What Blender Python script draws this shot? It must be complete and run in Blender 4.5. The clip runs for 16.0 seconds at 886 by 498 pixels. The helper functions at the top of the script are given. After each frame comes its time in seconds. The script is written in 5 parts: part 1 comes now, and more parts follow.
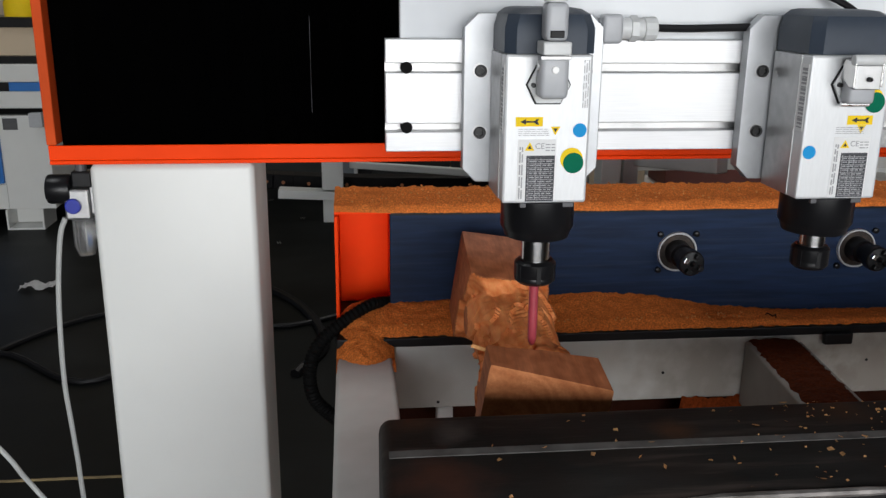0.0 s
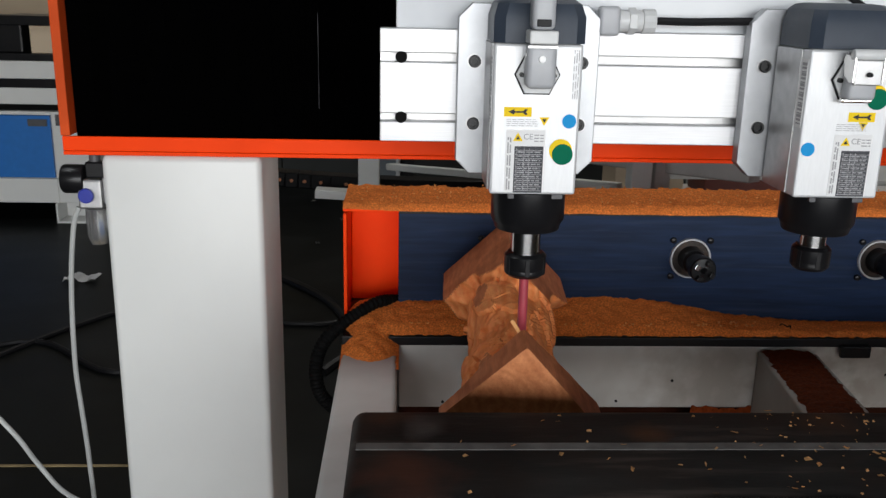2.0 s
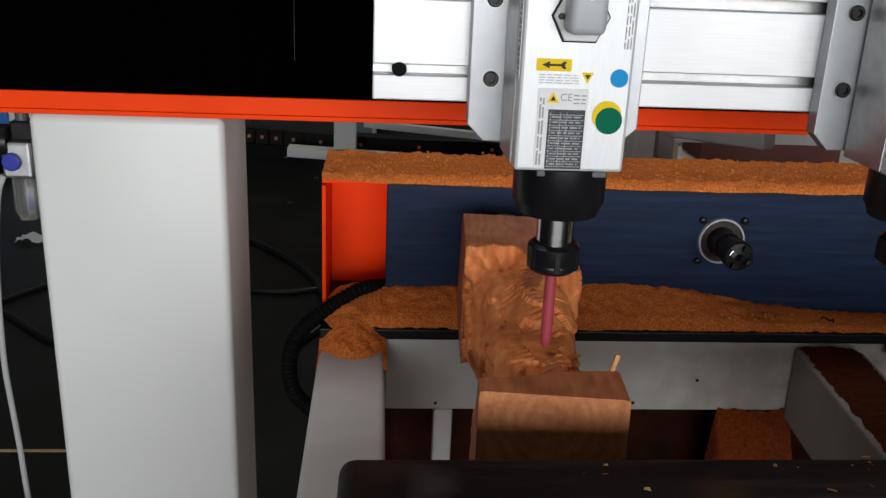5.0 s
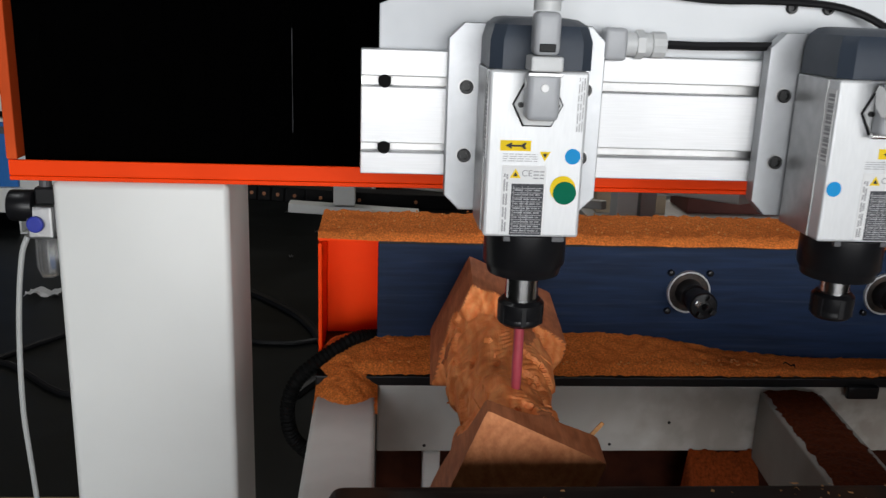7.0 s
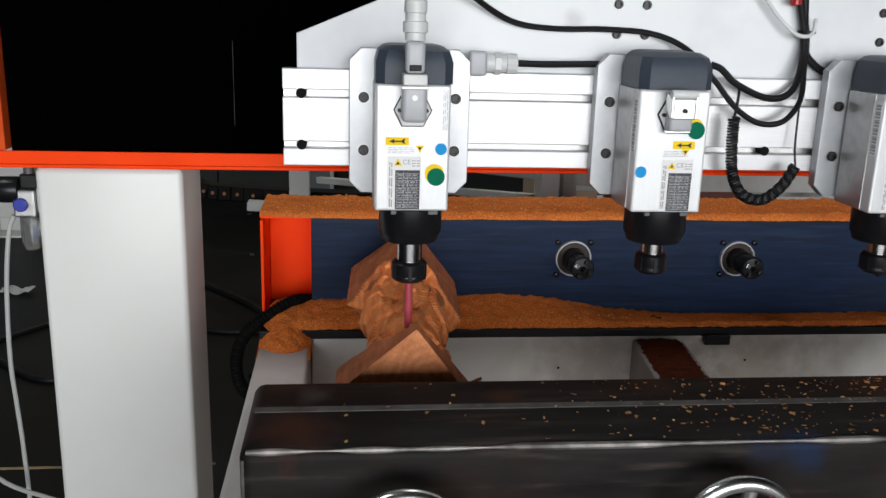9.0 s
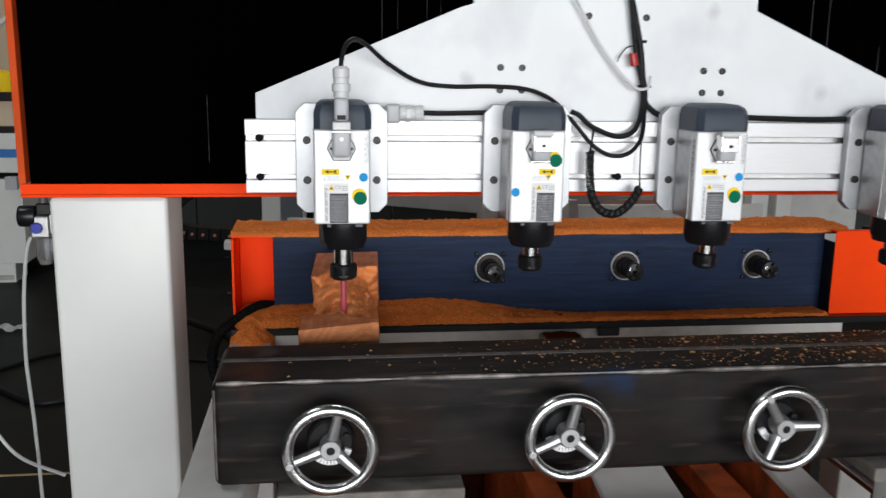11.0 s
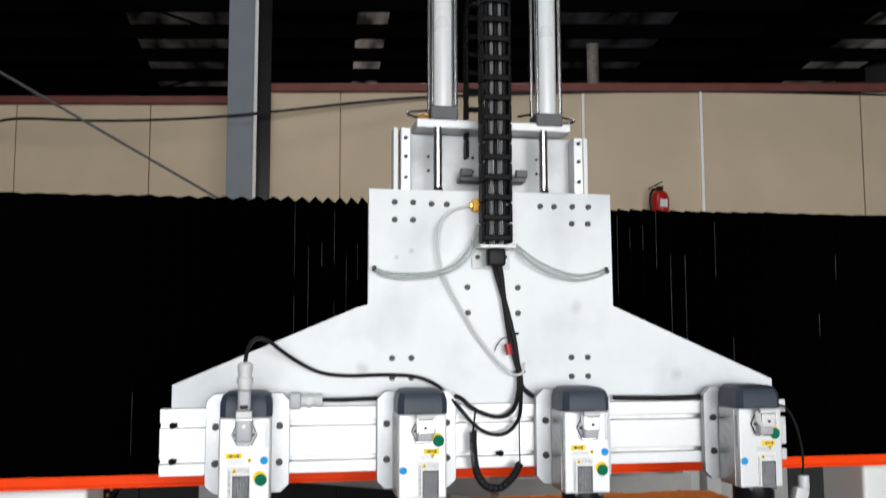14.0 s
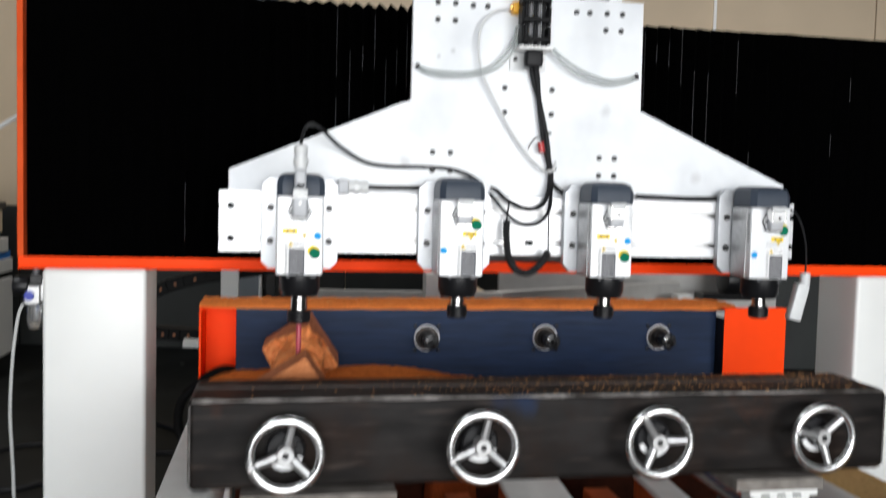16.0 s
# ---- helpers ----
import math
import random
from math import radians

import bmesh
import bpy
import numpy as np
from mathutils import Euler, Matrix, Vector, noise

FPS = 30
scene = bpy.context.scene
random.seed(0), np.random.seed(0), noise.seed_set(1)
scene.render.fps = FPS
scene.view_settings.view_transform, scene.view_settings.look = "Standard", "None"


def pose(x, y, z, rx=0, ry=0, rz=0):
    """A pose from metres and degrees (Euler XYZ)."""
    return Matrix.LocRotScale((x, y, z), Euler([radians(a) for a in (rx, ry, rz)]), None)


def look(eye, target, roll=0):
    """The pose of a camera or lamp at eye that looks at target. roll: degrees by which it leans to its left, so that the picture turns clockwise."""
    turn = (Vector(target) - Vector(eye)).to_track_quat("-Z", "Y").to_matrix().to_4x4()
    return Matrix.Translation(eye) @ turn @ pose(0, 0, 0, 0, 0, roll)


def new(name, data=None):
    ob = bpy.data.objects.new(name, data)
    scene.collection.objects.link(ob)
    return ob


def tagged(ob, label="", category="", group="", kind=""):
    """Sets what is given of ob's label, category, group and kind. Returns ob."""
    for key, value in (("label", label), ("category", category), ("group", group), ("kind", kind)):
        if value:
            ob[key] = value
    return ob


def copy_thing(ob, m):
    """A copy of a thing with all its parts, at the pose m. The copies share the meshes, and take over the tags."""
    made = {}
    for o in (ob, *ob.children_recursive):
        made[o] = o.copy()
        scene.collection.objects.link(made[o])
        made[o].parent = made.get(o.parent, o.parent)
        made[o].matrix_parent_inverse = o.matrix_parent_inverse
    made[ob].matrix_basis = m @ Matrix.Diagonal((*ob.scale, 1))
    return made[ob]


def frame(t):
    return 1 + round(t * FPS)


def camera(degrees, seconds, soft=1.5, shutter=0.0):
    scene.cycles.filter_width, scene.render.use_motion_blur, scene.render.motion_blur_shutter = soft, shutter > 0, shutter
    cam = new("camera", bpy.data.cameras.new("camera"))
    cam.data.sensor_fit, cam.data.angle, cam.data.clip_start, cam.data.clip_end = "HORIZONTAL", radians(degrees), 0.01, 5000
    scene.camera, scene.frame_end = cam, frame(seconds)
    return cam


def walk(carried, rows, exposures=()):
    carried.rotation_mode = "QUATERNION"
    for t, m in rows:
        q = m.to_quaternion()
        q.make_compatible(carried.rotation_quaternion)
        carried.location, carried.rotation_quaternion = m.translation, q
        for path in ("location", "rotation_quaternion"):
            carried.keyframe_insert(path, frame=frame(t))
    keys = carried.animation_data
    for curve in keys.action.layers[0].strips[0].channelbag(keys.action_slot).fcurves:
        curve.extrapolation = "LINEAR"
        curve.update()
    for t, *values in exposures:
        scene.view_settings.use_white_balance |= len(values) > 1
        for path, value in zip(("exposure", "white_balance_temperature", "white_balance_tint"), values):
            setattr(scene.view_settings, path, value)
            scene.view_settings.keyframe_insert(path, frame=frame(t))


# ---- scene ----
cam = camera(53.14, 16.0, soft=1.4, shutter=0.45)
PATH = [
    (0.0, -0.2289, -1.1111, 1.3626, -5.857, -16.313, -0.552),
    (0.5, -0.2240, -1.1128, 1.3655, -5.747, -16.075, -0.489),
    (1.0, -0.2175, -1.1186, 1.3592, -5.749, -15.989, -0.424),
    (1.5, -0.2003, -1.1225, 1.3577, -4.756, -15.952, -1.017),
    (2.0, -0.1515, -1.1194, 1.3519, -2.230, -15.965, -1.189),
    (2.5, -0.1316, -1.0830, 1.3392, -1.068, -16.890, -1.024),
    (3.0, -0.1533, -1.0082, 1.3207, -2.440, -17.507, -1.471),
    (5.5, -0.1787, -0.8899, 1.3282, -3.876, -18.915, -2.283),
    (6.0, -0.1736, -0.9123, 1.3460, -3.780, -17.386, -1.819),
    (6.5, -0.1703, -0.9483, 1.3519, -3.792, -16.621, -1.870),
    (7.0, -0.1618, -0.9996, 1.3635, -3.756, -15.522, -1.955),
    (7.5, -0.1312, -1.0820, 1.3789, -2.944, -16.029, -0.775),
    (8.0, -0.1079, -1.1584, 1.3829, -3.691, -16.643, -0.896),
    (8.5, -0.0951, -1.2236, 1.3785, -5.366, -15.872, -1.791),
    (11.0, -0.0267, -1.7234, 1.3913, -7.303, -11.640, -0.845),
    (11.5, 0.0638, -1.8172, 1.3644, -9.928, -10.456, -1.431),
    (12.0, 0.0940, -1.8782, 1.3689, -11.175, -9.222, -0.322),
    (12.5, 0.0996, -1.9267, 1.3882, -10.348, -7.226, -0.129),
    (13.0, 0.1054, -1.9559, 1.4200, -9.912, -3.663, 0.293),
    (13.5, 0.0868, -1.9739, 1.4509, -8.955, 1.366, 0.050),
    (14.0, 0.0875, -1.9697, 1.4621, -9.716, 5.486, 0.140),
    (14.5, 0.0972, -1.9825, 1.4659, -9.857, 9.319, 0.514),
    (15.0, 0.0869, -2.0277, 1.4249, -9.497, 8.284, 0.440),
    (15.5, 0.0483, -2.0062, 1.3773, -9.673, 3.541, -0.096),
    (16.0, -0.0387, -2.0800, 1.3017, -10.201, -3.337, -1.435),
]
walk(cam, [(t, pose(x, y, z, 90 + pitch, roll, yaw)) for t, x, y, z, yaw, pitch, roll in PATH],
     exposures=[(0.0, -0.13), (3.0, -0.18), (5.5, -0.3), (7.0, -0.23), (8.5, -0.08), (11.0, -0.02), (12.5, 0.03), (13.5, 0.02), (14.5, 0.1), (15.1, 0.26), (16.0, 0.26)])

# ---------------------------------------------------------------- light
world = bpy.data.worlds.new("world")
scene.world = world
world.use_nodes = True
wn = world.node_tree.nodes
sky = wn.new("ShaderNodeTexSky")
sky.sky_type, sky.sun_disc = "NISHITA", False
sky.sun_elevation, sky.sun_rotation = radians(35), radians(170)
world.node_tree.links.new(sky.outputs[0], wn["Background"].inputs[0])
wn["Background"].inputs[1].default_value = 0.12


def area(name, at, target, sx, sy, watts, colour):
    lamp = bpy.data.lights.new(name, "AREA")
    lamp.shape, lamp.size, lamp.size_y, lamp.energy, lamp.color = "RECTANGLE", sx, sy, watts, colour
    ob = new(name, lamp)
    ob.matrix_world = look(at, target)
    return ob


# daylight through the hall's big gate behind the camera
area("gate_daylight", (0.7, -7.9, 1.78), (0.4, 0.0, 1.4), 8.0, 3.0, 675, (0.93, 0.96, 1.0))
area("overhead_fill", (-3.4, -0.2, 7.2), (-0.4, 0.2, 0.9), 2.4, 1.2, 105, (0.95, 0.98, 1.0))
area("rear_overhead_fill", (1.6, 5.2, 7.4), (0.6, 3.0, 0.6), 1.0, 5.0, 210, (1.0, 0.97, 0.94))


# ---------------------------------------------------------------- materials
def mat(name, colour, rough=0.5, metal=0.0, vary=0.12, scale=30.0, bump=0.0, bump_scale=200.0, dark=None, stain=0.0,
        stain_scale=6.0, stretch=(1, 1, 1), spec=0.5, rough_vary=0.1, coat=0.0):
    """A principled surface with grain at one scale, stains at another, and a fine relief."""
    m = bpy.data.materials.new(name)
    m.use_nodes = True
    n, l = m.node_tree.nodes, m.node_tree.links
    b = n["Principled BSDF"]
    tc, mp = n.new("ShaderNodeTexCoord"), n.new("ShaderNodeMapping")
    mp.inputs["Scale"].default_value = stretch
    l.new(tc.outputs["Object"], mp.inputs[0])
    fine, big = n.new("ShaderNodeTexNoise"), n.new("ShaderNodeTexNoise")
    fine.inputs["Scale"].default_value, fine.inputs["Detail"].default_value = scale, 5
    big.inputs["Scale"].default_value, big.inputs["Detail"].default_value = stain_scale, 4
    l.new(mp.outputs[0], fine.inputs["Vector"])
    l.new(tc.outputs["Object"], big.inputs["Vector"])
    c = np.array(colour)
    r1 = n.new("ShaderNodeValToRGB")
    r1.color_ramp.elements[0].position, r1.color_ramp.elements[1].position = 0.3, 0.7
    r1.color_ramp.elements[0].color = (*(c * (1 - vary)), 1)
    r1.color_ramp.elements[1].color = (*np.minimum(c * (1 + vary), 1), 1)
    l.new(fine.outputs[0], r1.inputs[0])
    mix = n.new("ShaderNodeMixRGB")
    mix.inputs[2].default_value = (*(dark if dark is not None else c * 0.5), 1)
    r2 = n.new("ShaderNodeValToRGB")
    r2.color_ramp.elements[0].position, r2.color_ramp.elements[1].position = 0.5, 0.72
    r2.color_ramp.elements[1].color = (stain, stain, stain, 1)
    l.new(big.outputs[0], r2.inputs[0])
    l.new(r2.outputs[0], mix.inputs[0])
    l.new(r1.outputs[0], mix.inputs[1])
    l.new(mix.outputs[0], b.inputs["Base Color"])
    rr = n.new("ShaderNodeMapRange")
    rr.inputs[3].default_value, rr.inputs[4].default_value = max(rough - rough_vary, 0.02), min(rough + rough_vary, 1)
    l.new(big.outputs[0], rr.inputs[0])
    l.new(rr.outputs[0], b.inputs["Roughness"])
    b.inputs["Metallic"].default_value = metal
    b.inputs["Specular IOR Level"].default_value = spec
    b.inputs["Coat Weight"].default_value = coat
    if bump:
        bn, bp = n.new("ShaderNodeTexNoise"), n.new("ShaderNodeBump")
        bn.inputs["Scale"].default_value, bn.inputs["Detail"].default_value = bump_scale, 4
        bp.inputs["Strength"].default_value, bp.inputs["Distance"].default_value = bump, 0.002
        l.new(mp.outputs[0], bn.inputs["Vector"])
        l.new(bn.outputs[0], bp.inputs["Height"])
        l.new(bp.outputs[0], b.inputs["Normal"])
    return m


M_WHITE = mat("white_paint", (0.7, 0.705, 0.685), 0.35, vary=0.02, scale=12, stain=0.12, dark=(0.6, 0.6, 0.58), bump=0.05, bump_scale=60)
M_PLATE = mat("plate_white_paint", (0.72, 0.74, 0.76), 0.4, vary=0.03, scale=9, stain=0.75, stain_scale=4, dark=(0.5, 0.52, 0.55), bump=0.06, bump_scale=90)
M_GREYPAINT = mat("bed_grey_paint", (0.56, 0.55, 0.53), 0.7, vary=0.05, scale=14, stain=0.25, dark=(0.34, 0.31, 0.27), bump=0.06, bump_scale=90)
M_ORANGE = mat("orange_paint", (0.97, 0.058, 0.002), 0.5, vary=0.05, scale=10, stain=0.15, dark=(0.75, 0.04, 0.002), bump=0.05, bump_scale=80, spec=0.1)
M_DULLORANGE = mat("shaded_orange_paint", (0.6, 0.075, 0.014), 0.6, vary=0.12, scale=14, stain=0.4, dark=(0.35, 0.05, 0.015), bump=0.05, bump_scale=80, spec=0.1)
M_BLUE = mat("blue_grey_steel", (0.0085, 0.021, 0.056), 0.55, metal=0.0, spec=0.18, vary=0.3, scale=7, stain=0.35, dark=(0.011, 0.016, 0.03),
             stretch=(1.2, 9, 14), bump=0.08, bump_scale=60)
M_ALU = mat("aluminium_extrusion", (0.56, 0.565, 0.575), 0.36, metal=0.35, vary=0.05, scale=20, stretch=(1, 30, 30), stain=0.06, bump=0.03, bump_scale=120)
M_BARREL = mat("clear_anodised_barrel", (0.76, 0.77, 0.78), 0.3, metal=0.15, vary=0.03, scale=20, stretch=(30, 30, 1), stain=0.05)
M_ALUPLATE = mat("milled_aluminium", (0.4, 0.41, 0.425), 0.42, metal=0.65, vary=0.07, scale=40, stain=0.12, bump=0.05, bump_scale=200)
M_SLIDEPLATE = mat("dull_aluminium", (0.42, 0.43, 0.44), 0.5, metal=0.5, vary=0.12, scale=18, stain=0.35, stain_scale=8, dark=(0.2, 0.2, 0.21), bump=0.05, bump_scale=200)
M_BODY = mat("spindle_body_silver", (0.64, 0.65, 0.66), 0.38, metal=0.25, vary=0.03, scale=60, stain=0.05, stretch=(6, 6, 1), bump=0.03, bump_scale=160)
M_CAP = mat("slate_plastic", (0.036, 0.047, 0.066), 0.45, vary=0.06, scale=60, bump=0.08, bump_scale=500, spec=0.3)
M_BLACK = mat("black_metal", (0.008, 0.008, 0.009), 0.32, vary=0.2, scale=40, stain=0.2, dark=(0.012, 0.011, 0.01), spec=0.28)
M_BOLT = mat("blackened_bolt_steel", (0.009, 0.009, 0.0095), 0.4, metal=0.15, vary=0.3, scale=300, stain=0.3, stain_scale=80)
M_RUBBER = mat("black_rubber", (0.005, 0.005, 0.006), 0.5, vary=0.2, scale=80, spec=0.25)
M_STEEL = mat("bright_steel", (0.62, 0.61, 0.6), 0.2, metal=1.0, vary=0.08, scale=50, stain=0.15, dark=(0.4, 0.38, 0.36))
M_CHROME = mat("chrome", (0.66, 0.66, 0.66), 0.26, metal=1.0, vary=0.05, scale=50, rough_vary=0.06)
M_CAST = mat("cast_aluminium", (0.46, 0.46, 0.46), 0.42, metal=0.9, vary=0.1, scale=70, stain=0.2, bump=0.1, bump_scale=250)
M_PINK = mat("red_coated_carbide", (0.36, 0.05, 0.07), 0.35, vary=0.1, scale=90, spec=0.5)
M_MILL = mat("mill_scale_steel", (0.0112, 0.0098, 0.0092), 0.55, metal=0.0, spec=0.1, vary=0.55, scale=16, stretch=(0.5, 2, 2), stain=0.85, dark=(0.02, 0.011, 0.0075), stain_scale=7,
             bump=0.12, bump_scale=120, rough_vary=0.16)
def smudge(m, spots):
    """Adds round smears of another colour at places of the object: (centre, radius, colour)."""
    n, l = m.node_tree.nodes, m.node_tree.links
    b = n["Principled BSDF"]
    tc = n.new("ShaderNodeTexCoord")
    for at, radius, colour in spots:
        base = b.inputs["Base Color"].links[0].from_socket
        d, nz, add, r, mix = n.new("ShaderNodeVectorMath"), n.new("ShaderNodeTexNoise"), n.new("ShaderNodeMath"), n.new("ShaderNodeMapRange"), n.new("ShaderNodeMixRGB")
        d.operation, d.inputs[1].default_value = "DISTANCE", at
        nz.inputs["Scale"].default_value, nz.inputs["Detail"].default_value = 28, 4
        add.operation = "MULTIPLY_ADD"
        add.inputs[1].default_value = radius * 1.4
        r.inputs[1].default_value, r.inputs[2].default_value, r.inputs[3].default_value, r.inputs[4].default_value = radius * 0.9, radius * 1.7, 0.75, 0.0
        mix.inputs[2].default_value = (*colour, 1)
        l.new(tc.outputs["Object"], d.inputs[0])
        l.new(tc.outputs["Object"], nz.inputs["Vector"])
        l.new(nz.outputs[0], add.inputs[0])
        l.new(d.outputs["Value"], add.inputs[2])
        l.new(add.outputs[0], r.inputs[0])
        l.new(r.outputs[0], mix.inputs[0])
        l.new(base, mix.inputs[1])
        l.new(mix.outputs[0], b.inputs["Base Color"])


def scuff(m, stretch, colour, amount):
    """Adds long pale scuffs, drawn out along the bar."""
    n, l = m.node_tree.nodes, m.node_tree.links
    b = n["Principled BSDF"]
    base = b.inputs["Base Color"].links[0].from_socket
    tc, mp, nz, r, mix = n.new("ShaderNodeTexCoord"), n.new("ShaderNodeMapping"), n.new("ShaderNodeTexNoise"), n.new("ShaderNodeMapRange"), n.new("ShaderNodeMixRGB")
    mp.inputs["Scale"].default_value = stretch
    nz.inputs["Scale"].default_value, nz.inputs["Detail"].default_value = 4, 6
    r.inputs[1].default_value, r.inputs[2].default_value, r.inputs[3].default_value, r.inputs[4].default_value = 0.57, 0.74, 0.0, amount
    mix.inputs[2].default_value = (*colour, 1)
    l.new(tc.outputs["Object"], mp.inputs[0])
    l.new(mp.outputs[0], nz.inputs["Vector"])
    l.new(nz.outputs[0], r.inputs[0])
    l.new(r.outputs[0], mix.inputs[0])
    l.new(base, mix.inputs[1])
    l.new(mix.outputs[0], b.inputs["Base Color"])


scuff(M_MILL, (1.6, 14, 14), (0.08, 0.06, 0.051), 0.5)
scuff(M_BLUE, (1.3, 20, 26), (0.035, 0.05, 0.085), 0.5)
smudge(M_MILL, [((0.43, -0.428, 0.158), 0.034, (0.009, 0.021, 0.055)), ((0.38, -0.43, 0.16), 0.024, (0.011, 0.015, 0.032)), ((0.09, -0.43, 0.135), 0.035, (0.01, 0.009, 0.009)),
                ((-0.13, -0.29, 0.17), 0.028, (0.06, 0.05, 0.046)), ((-0.15, -0.38, 0.17), 0.06, (0.06, 0.02, 0.011)), ((-0.05, -0.40, 0.17), 0.05, (0.014, 0.009, 0.007)), ((-0.17, -0.26, 0.17), 0.03, (0.05, 0.022, 0.012)), ((0.1, -0.3, 0.17), 0.03, (0.07, 0.028, 0.012)),
                ((0.62, -0.29, 0.17), 0.08, (0.05, 0.02, 0.01)), ((0.92, -0.34, 0.17), 0.11, (0.055, 0.02, 0.009)), ((0.3, -0.27, 0.17), 0.04, (0.04, 0.018, 0.009)), ((1.15, -0.29, 0.17), 0.09, (0.06, 0.022, 0.01)),
                ((0.16, -0.43, 0.06), 0.05, (0.019, 0.017, 0.016)), ((0.55, -0.43, 0.1), 0.06, (0.018, 0.0165, 0.016))])
smudge(M_PLATE, [((-0.19, 0, 0.49), 0.008, (0.4, 0.41, 0.43)), ((-0.225, 0, 0.475), 0.006, (0.42, 0.42, 0.44)), ((0.02, 0, 0.51), 0.006, (0.3, 0.31, 0.33)), ((0.2, 0, 0.36), 0.02, (0.5, 0.51, 0.53)),
                 ((-0.3, 0, 0.22), 0.02, (0.5, 0.5, 0.52)), ((-0.55, 0, 0.15), 0.025, (0.48, 0.48, 0.5)), ((0.45, 0, 0.2), 0.02, (0.5, 0.5, 0.52)), ((0.1, 0, 0.16), 0.03, (0.5, 0.49, 0.5))])
M_SEAMGLINT = mat("dull_seam_and_edge_glint", (0.1, 0.094, 0.09), 0.6, metal=0.2, vary=0.35, scale=30, stain=0.8, dark=(0.035, 0.03, 0.028), stain_scale=22)
M_EDGELIGHT = mat("worn_edge_highlight", (0.2, 0.185, 0.175), 0.5, metal=0.5, vary=0.5, scale=40, stain=0.97, dark=(0.03, 0.024, 0.02), stain_scale=13)
M_RUSTFACE = mat("oily_rusty_steel", (0.03, 0.022, 0.018), 0.5, metal=0.3, vary=0.5, scale=120, stain=0.6, dark=(0.08, 0.04, 0.02), stain_scale=60)
M_BELLOWS = mat("black_bellows_cloth", (0.0005, 0.0005, 0.0006), 0.9, vary=0.3, scale=50, spec=0.03)
M_FOLD = mat("fold_sheen_grey", (0.045, 0.045, 0.05), 0.5, vary=0.8, scale=14)
M_CHAIN = mat("black_chain_plastic", (0.004, 0.004, 0.0045), 0.5, vary=0.2, scale=60, spec=0.12)
M_YELLOW = mat("yellow_label", (0.86, 0.6, 0.02), 0.6, vary=0.03, spec=0.1)
M_BLUEDOT = mat("blue_label", (0.02, 0.3, 0.66), 0.6, vary=0.03, spec=0.1)
M_GREEN = mat("green_label", (0.001, 0.14, 0.075), 0.6, vary=0.05, spec=0.08)
M_LABEL = mat("white_label", (0.74, 0.74, 0.74), 0.5, vary=0.03)
M_STRIP = mat("bright_white_strip", (0.88, 0.88, 0.87), 0.35, vary=0.08, scale=4)
M_INK = mat("label_ink", (0.045, 0.045, 0.048), 0.6, vary=0.1, spec=0.15)
M_TABLE = mat("rating_table_grey", (0.075, 0.077, 0.085), 0.6, vary=0.25, scale=160, spec=0.15)
M_TABLEINK = mat("table_line_ink", (0.36, 0.36, 0.37), 0.6, vary=0.3, scale=300, spec=0.1)
M_GREYINK = mat("label_grey_ink", (0.33, 0.33, 0.34), 0.5, vary=0.1)
M_GREYPLASTIC = mat("grey_plastic", (0.42, 0.43, 0.45), 0.4, vary=0.04, scale=60)
M_PALEPLASTIC = mat("pale_grey_plastic", (0.62, 0.63, 0.63), 0.4, vary=0.04, scale=60)
M_HOSE = mat("translucent_hose", (0.42, 0.43, 0.42), 0.3, vary=0.05)
M_CLEARHOSE = mat("clear_air_hose", (0.62, 0.66, 0.65), 0.18, vary=0.05)
M_CLEARHOSE.node_tree.nodes["Principled BSDF"].inputs["Transmission Weight"].default_value = 0.55
M_CLEARBOWL = mat("clear_plastic_bowl", (0.5, 0.5, 0.5), 0.12, vary=0.1)
M_CLEARBOWL.node_tree.nodes["Principled BSDF"].inputs["Transmission Weight"].default_value = 0.85
M_BLUEKNOB = mat("deep_blue_plastic", (0.012, 0.025, 0.3), 0.4, vary=0.1)
M_DULLBLACK = mat("dull_black_conduit", (0.004, 0.004, 0.004), 0.7, vary=0.2, spec=0.1)
M_GREYCABLE = mat("grey_cable_sheath", (0.14, 0.14, 0.145), 0.45, vary=0.1)
M_BRASS = mat("brass", (0.7, 0.4, 0.12), 0.3, metal=1.0, vary=0.1)
M_SENSOR = mat("amber_plastic", (0.85, 0.42, 0.02), 0.4, vary=0.05)
M_PIN = mat("dull_amber_pin", (0.42, 0.15, 0.05), 0.5, vary=0.1)
M_RED = mat("red_enamel", (0.4, 0.01, 0.01), 0.3, vary=0.05)
M_SAWDUST = mat("sawdust", (0.77, 0.2, 0.042), 0.95, vary=0.45, scale=330, stain=0.6, dark=(0.5, 0.12, 0.024), stain_scale=14, bump=0.75, bump_scale=420, spec=0.1)
M_SHAVING = mat("orange_shavings", (0.8, 0.32, 0.1), 0.8, vary=0.4, scale=120, spec=0.2)
M_CHIP = mat("wood_chips", (0.68, 0.38, 0.16), 0.8, vary=0.4, scale=120, spec=0.2)
M_SPLINTER = mat("pale_torn_fibre", (0.6, 0.3, 0.12), 0.8, vary=0.2, scale=200, spec=0.1)
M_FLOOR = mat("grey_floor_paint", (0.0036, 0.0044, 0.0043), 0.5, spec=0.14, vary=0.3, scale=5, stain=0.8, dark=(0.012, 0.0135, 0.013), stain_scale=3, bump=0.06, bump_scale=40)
M_LINE = mat("floor_line_paint", (0.22, 0.165, 0.08), 0.6, vary=0.45, scale=9)
